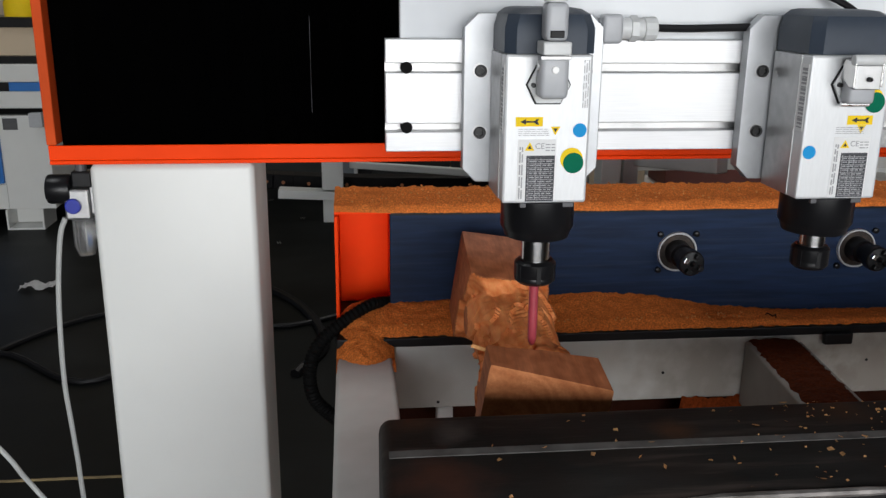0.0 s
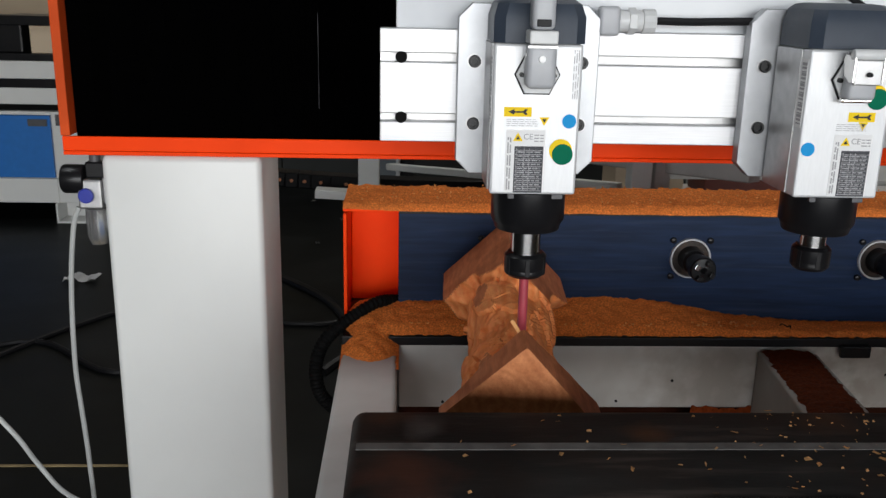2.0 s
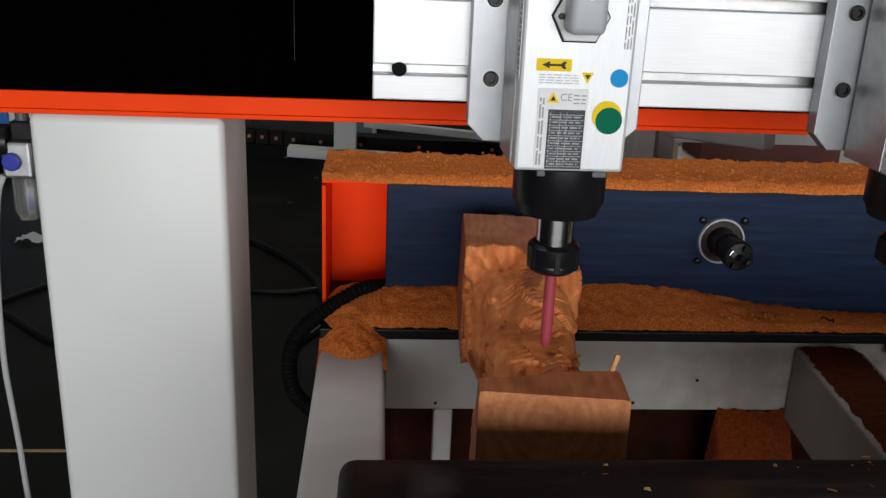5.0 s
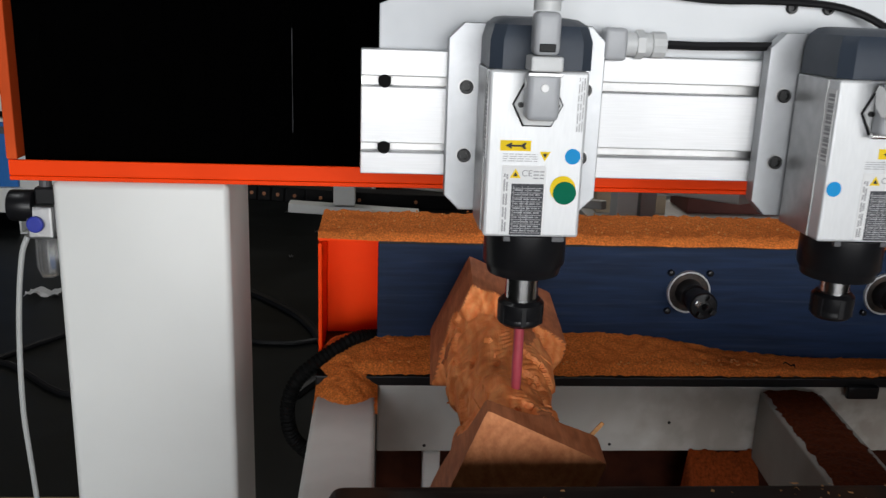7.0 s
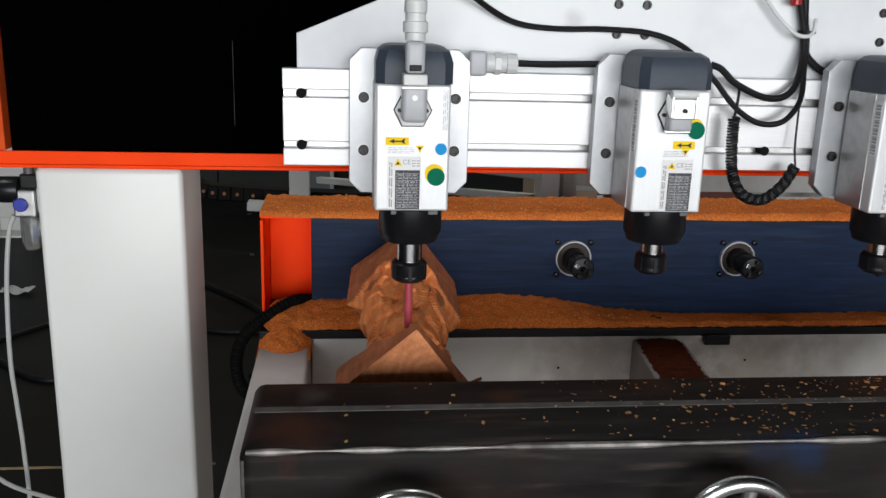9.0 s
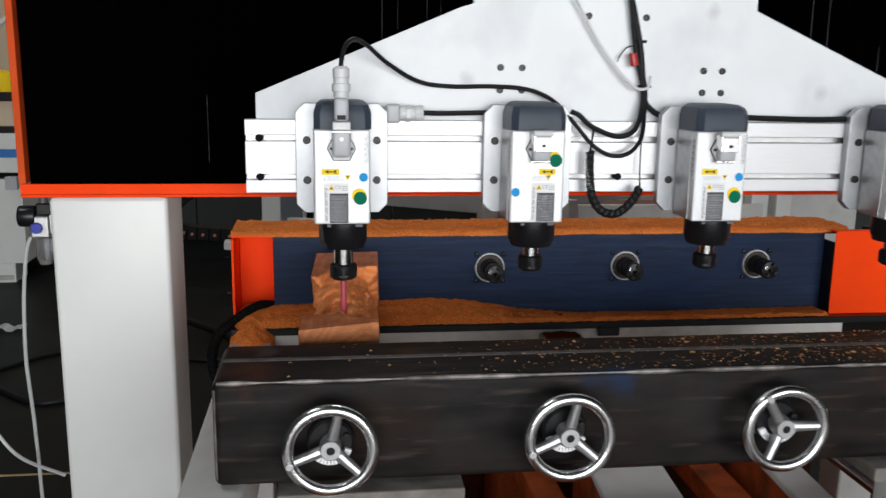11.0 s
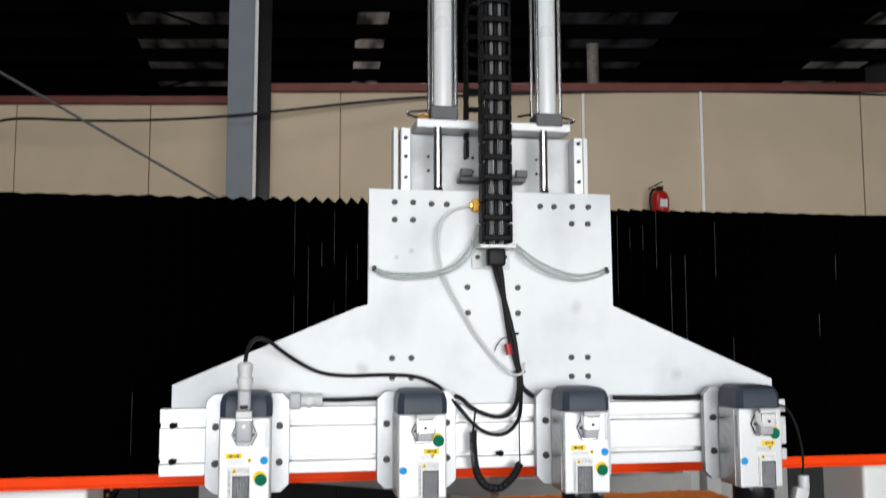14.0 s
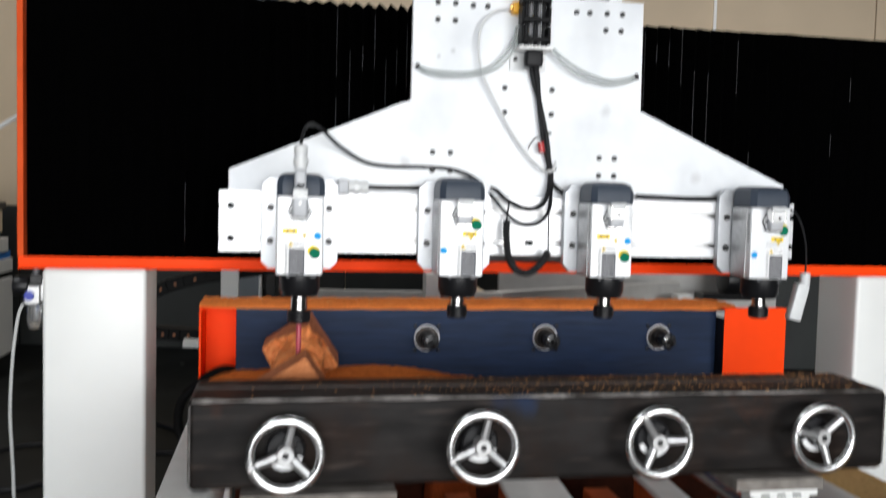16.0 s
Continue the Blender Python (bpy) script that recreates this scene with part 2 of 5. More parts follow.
M_WALL = mat("beige_wall_panel", (0.6, 0.48, 0.34), 0.6, vary=0.05, scale=2, stain=0.12, stain_scale=1.2, bump=0.05, bump_scale=20)
M_WALLSHADE = mat("dark_wall_shade", (0.02, 0.023, 0.022), 0.6, vary=0.2, scale=3, stain=0.3)
M_TRAYDUST = mat("shaded_red_sawdust", (0.2, 0.038, 0.008), 0.95, vary=0.35, scale=200, stain=0.5, dark=(0.16, 0.035, 0.01), stain_scale=9, bump=0.8, bump_scale=380, spec=0.1)
M_RUSTLEDGE = mat("dusty_orange_steel", (0.3, 0.055, 0.01), 0.8, vary=0.35, scale=14, stain=0.7, dark=(0.06, 0.025, 0.012), stain_scale=9, bump=0.3, bump_scale=120, spec=0.15)
M_GAPSHEET = mat("dark_red_gap_sheet", (0.035, 0.009, 0.004), 0.8, vary=0.4, scale=20, stain=0.6, dark=(0.02, 0.008, 0.005), stain_scale=7, spec=0.1)
M_DUSTSHADEWHITE = mat("dusty_shaded_white_paint", (0.6, 0.6, 0.575), 0.55, vary=0.06, scale=5, stain=0.8, dark=(0.24, 0.2, 0.16), stain_scale=3.2, bump=0.08, bump_scale=90)
smudge(M_DUSTSHADEWHITE, [((0.42, 0.36, 0.68), 0.16, (0.34, 0.31, 0.27)), ((0.75, 0.36, 0.66), 0.22, (0.3, 0.26, 0.22)), ((0.6, 0.36, 0.64), 0.12, (0.26, 0.21, 0.17))])
M_SHADEGREY = mat("shaded_grey_paint", (0.24, 0.23, 0.21), 0.65, vary=0.12, scale=9, stain=0.6, dark=(0.17, 0.145, 0.12), stain_scale=6, bump=0.08, bump_scale=90)
M_TANDUST = mat("tan_dust", (0.42, 0.27, 0.11), 0.9, vary=0.2, scale=120, stain=0.3, dark=(0.25, 0.14, 0.06), stain_scale=9, bump=0.4, bump_scale=300, spec=0.1)
M_DARKDUST = mat("dark_brown_dust", (0.07, 0.0145, 0.0035), 0.9, vary=0.35, scale=200, stain=0.4, dark=(0.085, 0.02, 0.006), stain_scale=12, bump=0.7, bump_scale=380, spec=0.1)
M_DUSTY = mat("dusty_grey_steel", (0.17, 0.155, 0.14), 0.7, vary=0.25, scale=30, stain=0.6, dark=(0.08, 0.06, 0.045), stain_scale=12, bump=0.15, bump_scale=150, spec=0.2)
M_REDTRIM = mat("red_oxide_steel", (0.15, 0.034, 0.024), 0.55, vary=0.15, scale=8)
M_POST = mat("grey_blue_steel_post", (0.17, 0.195, 0.22), 0.5, vary=0.06, scale=4)
M_ROOF = mat("dark_roof_sheet", (0.004, 0.0038, 0.004), 0.8, spec=0.1, vary=0.2, scale=3)
M_BLUEPAINT = mat("blue_paint", (0.02, 0.16, 0.5), 0.4, vary=0.05)
M_DARKGREY = mat("dark_grey_paint", (0.08, 0.08, 0.085), 0.5, vary=0.1)
M_CONCRETE = mat("hall_wall_plaster", (0.2, 0.2, 0.19), 0.8, vary=0.06, scale=2)


def wood_material(name, low, high, blotch=0.25, relief=0.35, cut=0.0):
    """Reddish hardwood: growth rings along the block, fibre, blotches of a larger size, and tool marks where cut."""
    m = bpy.data.materials.new(name)
    m.use_nodes = True
    n, l = m.node_tree.nodes, m.node_tree.links
    b = n["Principled BSDF"]
    tc, mp = n.new("ShaderNodeTexCoord"), n.new("ShaderNodeMapping")
    mp.inputs["Location"].default_value = (0.05, 0, 0.09)
    mp.inputs["Rotation"].default_value = (radians(86), 0, radians(4))
    l.new(tc.outputs["Object"], mp.inputs[0])
    rings = n.new("ShaderNodeTexWave")
    rings.wave_type, rings.rings_direction = "RINGS", "Z"
    rings.inputs["Scale"].default_value, rings.inputs["Distortion"].default_value = 22, 7.0
    rings.inputs["Detail"].default_value, rings.inputs["Detail Scale"].default_value = 3, 1.2
    l.new(mp.outputs[0], rings.inputs["Vector"])
    fine = n.new("ShaderNodeTexNoise")
    fs = n.new("ShaderNodeMapping")
    fs.inputs["Scale"].default_value = (90, 9, 90)
    l.new(tc.outputs["Object"], fs.inputs[0])
    fine.inputs["Scale"].default_value, fine.inputs["Detail"].default_value = 3, 6
    l.new(fs.outputs[0], fine.inputs["Vector"])
    r = n.new("ShaderNodeValToRGB")
    r.color_ramp.elements[0].color, r.color_ramp.elements[1].color = (*low, 1), (*high, 1)
    l.new(rings.outputs["Fac"], r.inputs[0])
    mix = n.new("ShaderNodeMixRGB")
    mix.blend_type, mix.inputs[0].default_value = "OVERLAY", 0.35
    l.new(r.outputs[0], mix.inputs[1])
    l.new(fine.outputs[0], mix.inputs[2])
    big, br = n.new("ShaderNodeTexNoise"), n.new("ShaderNodeValToRGB")
    big.inputs["Scale"].default_value, big.inputs["Detail"].default_value = 26, 5
    l.new(tc.outputs["Object"], big.inputs["Vector"])
    br.color_ramp.elements[0].position, br.color_ramp.elements[1].position = 0.36, 0.66
    d = 1 - blotch
    br.color_ramp.elements[0].color, br.color_ramp.elements[1].color = (d, d * 0.9, d * 0.82, 1), (1, 1, 1, 1)
    l.new(big.outputs[0], br.inputs[0])
    dim = n.new("ShaderNodeMixRGB")
    dim.blend_type, dim.inputs[0].default_value = "MULTIPLY", 1.0
    l.new(mix.outputs[0], dim.inputs[1])
    l.new(br.outputs[0], dim.inputs[2])
    l.new(dim.outputs[0], b.inputs["Base Color"])
    b.inputs["Roughness"].default_value = 0.6
    b.inputs["Specular IOR Level"].default_value = 0.25
    bp = n.new("ShaderNodeBump")
    bp.inputs["Strength"].default_value, bp.inputs["Distance"].default_value = relief, 0.002
    l.new(fine.outputs[0], bp.inputs["Height"])
    if cut:
        vo, b2 = n.new("ShaderNodeTexVoronoi"), n.new("ShaderNodeBump")
        vo.inputs["Scale"].default_value = 95
        l.new(tc.outputs["Object"], vo.inputs["Vector"])
        b2.inputs["Strength"].default_value, b2.inputs["Distance"].default_value = cut, 0.006
        l.new(vo.outputs["Distance"], b2.inputs["Height"])
        l.new(bp.outputs[0], b2.inputs["Normal"])
        l.new(b2.outputs[0], b.inputs["Normal"])
    else:
        l.new(bp.outputs[0], b.inputs["Normal"])
    return m


M_WOOD = wood_material("sawn_hardwood", (0.42, 0.138, 0.056), (0.5, 0.17, 0.072), 0.3)
M_ENDGRAIN = wood_material("sawn_end_grain", (0.52, 0.185, 0.07), (0.6, 0.23, 0.09), 0.25)
M_CARVED = wood_material("fresh_carved_hardwood", (0.86, 0.26, 0.075), (0.96, 0.355, 0.125), 0.28, 0.45, 0.08)


def glow(name, colour, strength):
    m = bpy.data.materials.new(name)
    m.use_nodes = True
    n, l = m.node_tree.nodes, m.node_tree.links
    e, t, r = n.new("ShaderNodeEmission"), n.new("ShaderNodeTexNoise"), n.new("ShaderNodeValToRGB")
    t.inputs["Scale"].default_value, t.inputs["Detail"].default_value = 1.3, 4
    mp = n.new("ShaderNodeMapping")
    mp.inputs["Scale"].default_value = (1.6, 0.35, 1)
    r.color_ramp.elements[0].position, r.color_ramp.elements[1].position = 0.35, 0.7
    r.color_ramp.elements[0].color, r.color_ramp.elements[1].color = (*(np.array(colour) * 0.06), 1), (*colour, 1)
    tc = n.new("ShaderNodeTexCoord")
    l.new(tc.outputs["Object"], mp.inputs[0])
    l.new(mp.outputs[0], t.inputs["Vector"])
    l.new(t.outputs[0], r.inputs[0])
    l.new(r.outputs[0], e.inputs[0])
    e.inputs[1].default_value = strength
    l.new(e.outputs[0], n["Material Output"].inputs[0])
    return m


M_ROOFGLINT = glow("roof_reflection_glow", (0.62, 0.53, 0.48), 0.28)
M_RIGHTLIGHT = glow("weak_roof_reflection_glow", (0.6, 0.56, 0.5), 0.1)
M_DIMLIGHT = glow("dim_roof_reflection_glow", (0.6, 0.53, 0.5), 0.05)
M_FAINTLIGHT = glow("faint_roof_reflection_glow", (0.5, 0.5, 0.56), 0.024)


# ---------------------------------------------------------------- mesh helpers
def part(name, bm, material, parent=None, label="", smooth=False):
    me = bpy.data.meshes.new(name)
    bmesh.ops.recalc_face_normals(bm, faces=bm.faces)
    bm.to_mesh(me)
    bm.free()
    me.materials.append(material)
    if smooth:
        for p in me.polygons:
            p.use_smooth = True
        me.set_sharp_from_angle(angle=radians(35))
    ob = new(name, me)
    if parent is not None:
        ob.parent = parent
    if label:
        ob["label"] = label
    return ob


def thing(name, label, category, at=(0, 0, 0), group="", kind=""):
    ob = new(name)
    ob.empty_display_size = 0.05
    ob.location = at
    return tagged(ob, label, category, group, kind)


def box(x0, x1, y0, y1, z0, z1, bevel=0.0, bm=None, seg=2):
    bm = bm or bmesh.new()
    made = bmesh.ops.create_cube(bm, size=1)["verts"]
    for v in made:
        v.co = Vector((x0 + (v.co.x + .5) * (x1 - x0), y0 + (v.co.y + .5) * (y1 - y0), z0 + (v.co.z + .5) * (z1 - z0)))
    if bevel:
        edges = {e for v in made for e in v.link_edges}
        bmesh.ops.bevel(bm, geom=list(edges), offset=bevel, segments=seg, affect="EDGES", profile=0.5)
    return bm


def cyl(p0, p1, r, r2=None, seg=28, bm=None, bevel=0.0):
    bm = bm or bmesh.new()
    p0, p1 = Vector(p0), Vector(p1)
    d = p1 - p0
    m = Matrix.Translation((p0 + p1) / 2) @ d.to_track_quat("Z", "Y").to_matrix().to_4x4()
    made = bmesh.ops.create_cone(bm, cap_ends=True, segments=seg, radius1=r, radius2=r if r2 is None else r2, depth=d.length, matrix=m)["verts"]
    if bevel:
        rim = {e for v in made for e in v.link_edges if any(len(f.verts) > 4 for f in e.link_faces)}
        bmesh.ops.bevel(bm, geom=list(rim), offset=bevel, segments=2, affect="EDGES", profile=0.5)
    return bm


def prism(poly, y0, y1, bevel=0.0, bm=None):
    """A plate: an outline in x and z, given thickness in y."""
    bm = bm or bmesh.new()
    a = [bm.verts.new((x, y0, z)) for x, z in poly]
    b = [bm.verts.new((x, y1, z)) for x, z in poly]
    fa, fb = bm.faces.new(a), bm.faces.new(b[::-1])
    for i in range(len(poly)):
        bm.faces.new((a[i], b[i], b[(i + 1) % len(poly)], a[(i + 1) % len(poly)]))
    if bevel:
        edges = list(fa.edges) + list(fb.edges)
        bmesh.ops.bevel(bm, geom=edges, offset=bevel, segments=2, affect="EDGES", profile=0.5)
    return bm


def smooth_line(pts, step=6):
    """Catmull-Rom points through pts."""
    p = [Vector(q) for q in pts]
    p = [p[0] * 2 - p[1]] + p + [p[-1] * 2 - p[-2]]
    out = []
    for i in range(1, len(p) - 2):
        for k in range(step):
            t = k / step
            a, b, c, d = p[i - 1], p[i], p[i + 1], p[i + 2]
            out.append(0.5 * ((2 * b) + (c - a) * t + (2 * a - 5 * b + 4 * c - d) * t * t + (3 * b - a - 3 * c + d) * t ** 3))
    out.append(p[-2])
    return out


def sweep(pts, r, seg=10, bm=None, step=6, closed=False, radius=None):
    """A round tube along a smooth line."""
    bm = bm or bmesh.new()
    line = smooth_line(pts, step) if step else [Vector(q) for q in pts]
    rings, up = [], Vector((0, 1, 0.013))
    for i, p in enumerate(line):
        a = line[i - 1] if (i or closed) else line[0]
        b = line[(i + 1) % len(line)] if (i < len(line) - 1 or closed) else line[-1]
        d = (b - a).normalized()
        u = (up - d * up.dot(d))
        u = u.normalized() if u.length > 1e-4 else d.orthogonal().normalized()
        up = u
        w = d.cross(u)
        rr = radius(i / (len(line) - 1)) if radius else r
        rings.append([bm.verts.new(p + (u * math.cos(k * math.tau / seg) + w * math.sin(k * math.tau / seg)) * rr) for k in range(seg)])
    n = len(rings)
    for i in range(n if closed else n - 1):
        a, b = rings[i], rings[(i + 1) % n]
        for k in range(seg):
            bm.faces.new((a[k], a[(k + 1) % seg], b[(k + 1) % seg], b[k]))
    if not closed:
        bm.faces.new(rings[0][::-1]), bm.faces.new(rings[-1])
    return bm


def lathe(profile, at=(0, 0, 0), axis="z", seg=36, bm=None):
    """Turns a profile of (radius, height) about an axis through at; ends on the axis close it."""
    bm = bm or bmesh.new()
    rings = []
    for r, h in profile:
        ring = []
        for k in range(seg):
            c, s = math.cos(k * math.tau / seg) * max(r, 1e-5), math.sin(k * math.tau / seg) * max(r, 1e-5)
            v = (c, s, h) if axis == "z" else (c, -h, s)
            ring.append(bm.verts.new(Vector(at) + Vector(v)))
        rings.append(ring)
    for a, b in zip(rings, rings[1:]):
        for k in range(seg):
            bm.faces.new((a[k], a[(k + 1) % seg], b[(k + 1) % seg], b[k]))
    bmesh.ops.remove_doubles(bm, verts=[v for ring in rings for v in ring], dist=2e-5)
    return bm


def sheet(nx, ny, f, bm=None):
    """A grid of points f(u, v), u and v from 0 to 1."""
    bm = bm or bmesh.new()
    g = [[bm.verts.new(f(i / nx, j / ny)) for j in range(ny + 1)] for i in range(nx + 1)]
    for i in range(nx):
        for j in range(ny):
            bm.faces.new((g[i][j], g[i + 1][j], g[i + 1][j + 1], g[i][j + 1]))
    return bm


def fuzz(x, y, s, k=0.0):
    return noise.noise(Vector((x * s, y * s, k)))


# ---------------------------------------------------------------- hall
def hall():
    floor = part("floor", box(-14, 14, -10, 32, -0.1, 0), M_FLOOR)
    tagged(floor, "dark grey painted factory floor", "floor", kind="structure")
    part("floor_line", box(-6, -0.5, 1.243, 1.253, 0.0, 0.003), M_LINE, floor, "worn yellow floor marking line")
    # rear partition: beige panels below the open dark roof space, at a small angle to the machine
    for name, ax, ay, bx, by, joints in (("wall_north", -0.3, 5.03, 7.5, 3.75, (0.76, 2.67, 3.6, 4.87, 6.2)),
                                         ("wall_north_west", -8.0, 6.6, -0.36, 5.42, (2.0, 4.0, 5.9, 7.0))):
        w = thing(name, "beige factory wall of tall panels with a red-brown top rail", "wall", (ax, ay, 0), kind="structure")
        w.rotation_euler.z = math.atan2(by - ay, bx - ax)
        length = math.hypot(bx - ax, by - ay)
        cuts = [0] + [j for j in joints if j < length] + [length]
        for a, b in zip(cuts, cuts[1:]):
            part("wall_panel", box(a + 0.004, b - 0.004, 0, 0.12, 1.15, 3.36, 0.004), M_WALL, w)
            part("shaded_wall_panel", box(a + 0.004, b - 0.004, -0.004, 0.12, 0, 1.146, 0.004), M_WALLSHADE, w, "lower wall coloured dark for the shade behind the machine")
        part("wall_core", box(0.01, length - 0.01, 0.03, 0.1, 0, 3.35), M_WALL, w)
        part("top_rail", box(0, length, -0.03, 0.15, 3.362, 3.43, 0.01), M_REDTRIM, w, "red-brown steel top rail")
        if name == "wall_north":
            for j in (2.67, 3.6):
                part("joint_strip", box(j - 0.011, j + 0.011, -0.02, -0.001, 1.15, 3.36, 0.003), M_STRIP, w, "white joint strip")
    # steel post with a pale conduit
    post = thing("steel_post", "grey-blue steel I-beam post in front of the wall", "post", (-0.31, 4.9, 0), kind="structure")
    part("flange", box(-0.1, 0.1, -0.09, -0.075, 0, 7.6, 0.003), M_POST, post)
    part("flange", box(-0.1, 0.22, 0.06, 0.075, 0, 7.6, 0.003), M_BLACK, post)
    part("web", box(-0.012, 0.012, -0.075, 0.06, 0, 7.6), M_POST, post)
    part("conduit", cyl((0.108, -0.11, 0), (0.108, -0.11, 7.6), 0.014, seg=12), M_LABEL, post, "white plastic conduit", smooth=True)
    # enclosure
    for name, m in (("wall_west", box(-14.2, -14, -10, 32, 0, 8)), ("wall_east", box(14, 14.2, -10, 32, 0, 8))):
        tagged(part(name, m, M_CONCRETE), "plain factory hall side wall", "wall", kind="structure")
    tagged(part("wall_far_north", box(-14, 14, 32, 32.2, 0, 8), M_ROOF), "dark far end wall of the hall", "wall", kind="structure")
    south = thing("wall_south", "hall wall with a wide open gate", "wall", (0, -8, 0), kind="structure")
    for b in (box(-14, -3.5, -0.2, 0, 0, 8), box(4.9, 14, -0.2, 0, 0, 8), box(-3.5, 4.9, -0.2, 0, 3.3, 8)):
        part("wall_panel", b, M_CONCRETE, south)
    roof = box(-14, 14, -10, 32.2, 8.0, 8.1)
    purlins = bmesh.new()
    for k in range(26):  # purlins, square to the rear partition
        y = -7.31 + k * 1.57
        box(-13.2, 13.6, y, y + 0.08, 7.68, 7.98, bm=purlins)
    bmesh.ops.rotate(purlins, verts=purlins.verts, cent=(0, 0, 0), matrix=Matrix.Rotation(radians(-9.3), 3, "Z"))
    for x in (-9.6, -3.7, 3.4, 9.6):  # rafters
        box(x, x + 0.16, -9, 32, 7.2, 7.6, bm=roof)
    for y in (9.0, 16.5, 24.0):  # tie rods across the bays
        for s in (-1, 1):
            cyl((-3.6, y + 3.5 * s, 7.3), (3.5, y - 3.5 * s, 7.3), 0.03, seg=6, bm=roof)
    spare = bpy.data.meshes.new("purlins")
    purlins.to_mesh(spare)
    purlins.free()
    roof.from_mesh(spare)
    bpy.data.meshes.remove(spare)
    tagged(part("ceiling", roof, M_ROOF), "dark steel roof with purlins and rafters", "ceiling", kind="structure")
    for x, w, turn, m in ((-3.25, 2.15, 1, M_DIMLIGHT), (1.2, 0.65, -2.5, M_ROOFGLINT), (4.7, 2.7, -9.3, M_FAINTLIGHT), (11.6, 1.4, -9.3, M_RIGHTLIGHT)):
        s = part("roof_reflection_strip", box(0, w, 0, 18.5, 7.985, 7.995), m)
        s.matrix_basis = Matrix.Translation((x, 12.3, 0)) @ Matrix.Rotation(radians(turn), 4, "Z")
        tagged(s, "dim glowing strip for daylight reflected on the roof sheet", "roof light", kind="structure")
    pole = thing("guy_wire", "thin grey steel wire slanting down in front of the wall", "wire", (-2.1, 4.0, 3.33))
    part("strand", cyl((0, 0, 0), (1.85, 0, -1.055), 0.009, seg=8), M_DARKGREY, pole)
    c = thing("power_cable", "black cable sagging along the wall's top rail", "cable", (-2.3, 4.75, 2.99))
    part("sheath", sweep([(0, 0.6, 0.08), (0.4, 0, 0.03), (1.05, 0, 0.04), (1.9, 0, 0.11), (3.15, -0.05, 0.28), (4.1, -0.1, 0.35), (5.5, -0.3, 0.38), (7.5, -0.62, 0.34)], 0.011, seg=8), M_RUBBER, c, "", True)
    p = thing("vent_pipe", "dusty grey-brown vertical pipe standing behind the wall", "pipe", (2.925, 6, 0))
    part("tube", cyl((0, 0, 0), (0, 0, 4.22), 0.055, seg=20), M_DUSTY, p, "", True)
    part("end_rim", cyl((0, 0, 4.22), (0, 0, 4.24), 0.062, seg=20), M_DUSTY, p, "", True)


hall()


# ---------------------------------------------------------------- machine bed
def bed():
    b = thing("machine_bed", "grey-painted welded steel bed frame of the carving machine", "machine bed", kind="structure")
    part("side_beam", box(-0.262, -0.163, -0.95, 0.43, 0.6, 0.745, 0.009, seg=3), M_GREYPAINT, b, smooth=True)
    part("side_beam", box(1.31, 1.47, -0.95, 0.43, 0.45, 0.615, 0.012, seg=3), M_GREYPAINT, b, smooth=True)
    askew = Matrix.Translation((0.492, 0.3595, 0)) @ Matrix.Rotation(radians(-5.4), 4, "Z")
    part("rear_beam", box(0.0, 0.106, -0.37, -0.004, 0.6165, 0.742, 0.004), M_SHADEGREY, b, "short bed beam with grey sides coloured dark for shade").matrix_basis = askew
    for x, z in ((-0.08, 0.638), (0.341, 0.681), (0.74, 0.6935), (0.24, 0.64)):
        part("screw_hole", cyl((x, 0.3592, z), (x, 0.3605, z), 0.0028, seg=10), M_BLACK, b)
    for x, w, turn in ((0.486, 0.149, -4.5), (0.8445, 0.07, -3.4)):
        at = Matrix.Translation((x, -0.1, 0)) @ Matrix.Rotation(radians(turn), 4, "Z")
        o = part("long_beam", box(0, w, -0.84, 0.13, 0.597, 0.615, 0.004), M_GREYPAINT, b)
        o.matrix_basis = at
        o = part("beam_web", box(0.003, w - 0.003, -0.835, 0.128, 0.45, 0.5965, 0.002), M_RUSTLEDGE, b, "rusty orange beam side")
        o.matrix_basis = at
    for x0, x1 in ((0.375, 0.438), (0.745, 0.815), (0.925, 0.985)):
        part("orange_ledge", box(x0, x1, -0.85, 0.1, 0.5, 0.55, 0.004), M_RUSTLEDGE, b, "orange steel ledge stained by dust")
    part("cross_beam", box(-0.161, 1.308, 0.36, 0.44, 0.626, 0.75, 0.004), M_DUSTSHADEWHITE, b, "dusty white cross beam, coloured darker where the light falls off")
    part("cross_beam", box(-0.161, 1.308, -0.94, -0.86, 0.5, 0.6, 0.004), M_GREYPAINT, b)
    part("rear_ledge", box(-0.262, 1.48, 0.352, 0.7, 0.751, 0.768, 0.002), M_BLACK, b, "black steel ledge under the headstock")
    for x in (-0.22, 1.39):
        for y in (-0.85, 0.4):
            part("leg", box(x - 0.05, x + 0.05, y - 0.05, y + 0.05, 0, 0.6, 0.006), M_GREYPAINT, b)
    part("leg", box(-0.082, -0.052, 0.362, 0.39, 0.121, 0.625, 0.004), M_WHITE, b, "short pale post")
    part("front_panel", box(-0.161, 1.308, -0.945, -0.935, 0.05, 0.499, 0.002), M_GREYPAINT, b)
    part("ledge_clip", box(0.64, 0.695, 0.34, 0.3515, 0.734, 0.757, 0.003), M_BLACK, b, "black clip on the ledge's edge")
    part("rear_panel", box(-0.161, 1.308, 0.44, 0.446, 0.121, 0.62, 0.001), M_GAPSHEET, b, "dark red sheet added to keep the gap underneath dark")
    part("chip_tray", box(-0.2, 1.35, -0.84, 0.6, 0.1, 0.12), M_REDTRIM, b, "red-brown steel chip tray")
    return b


bed()


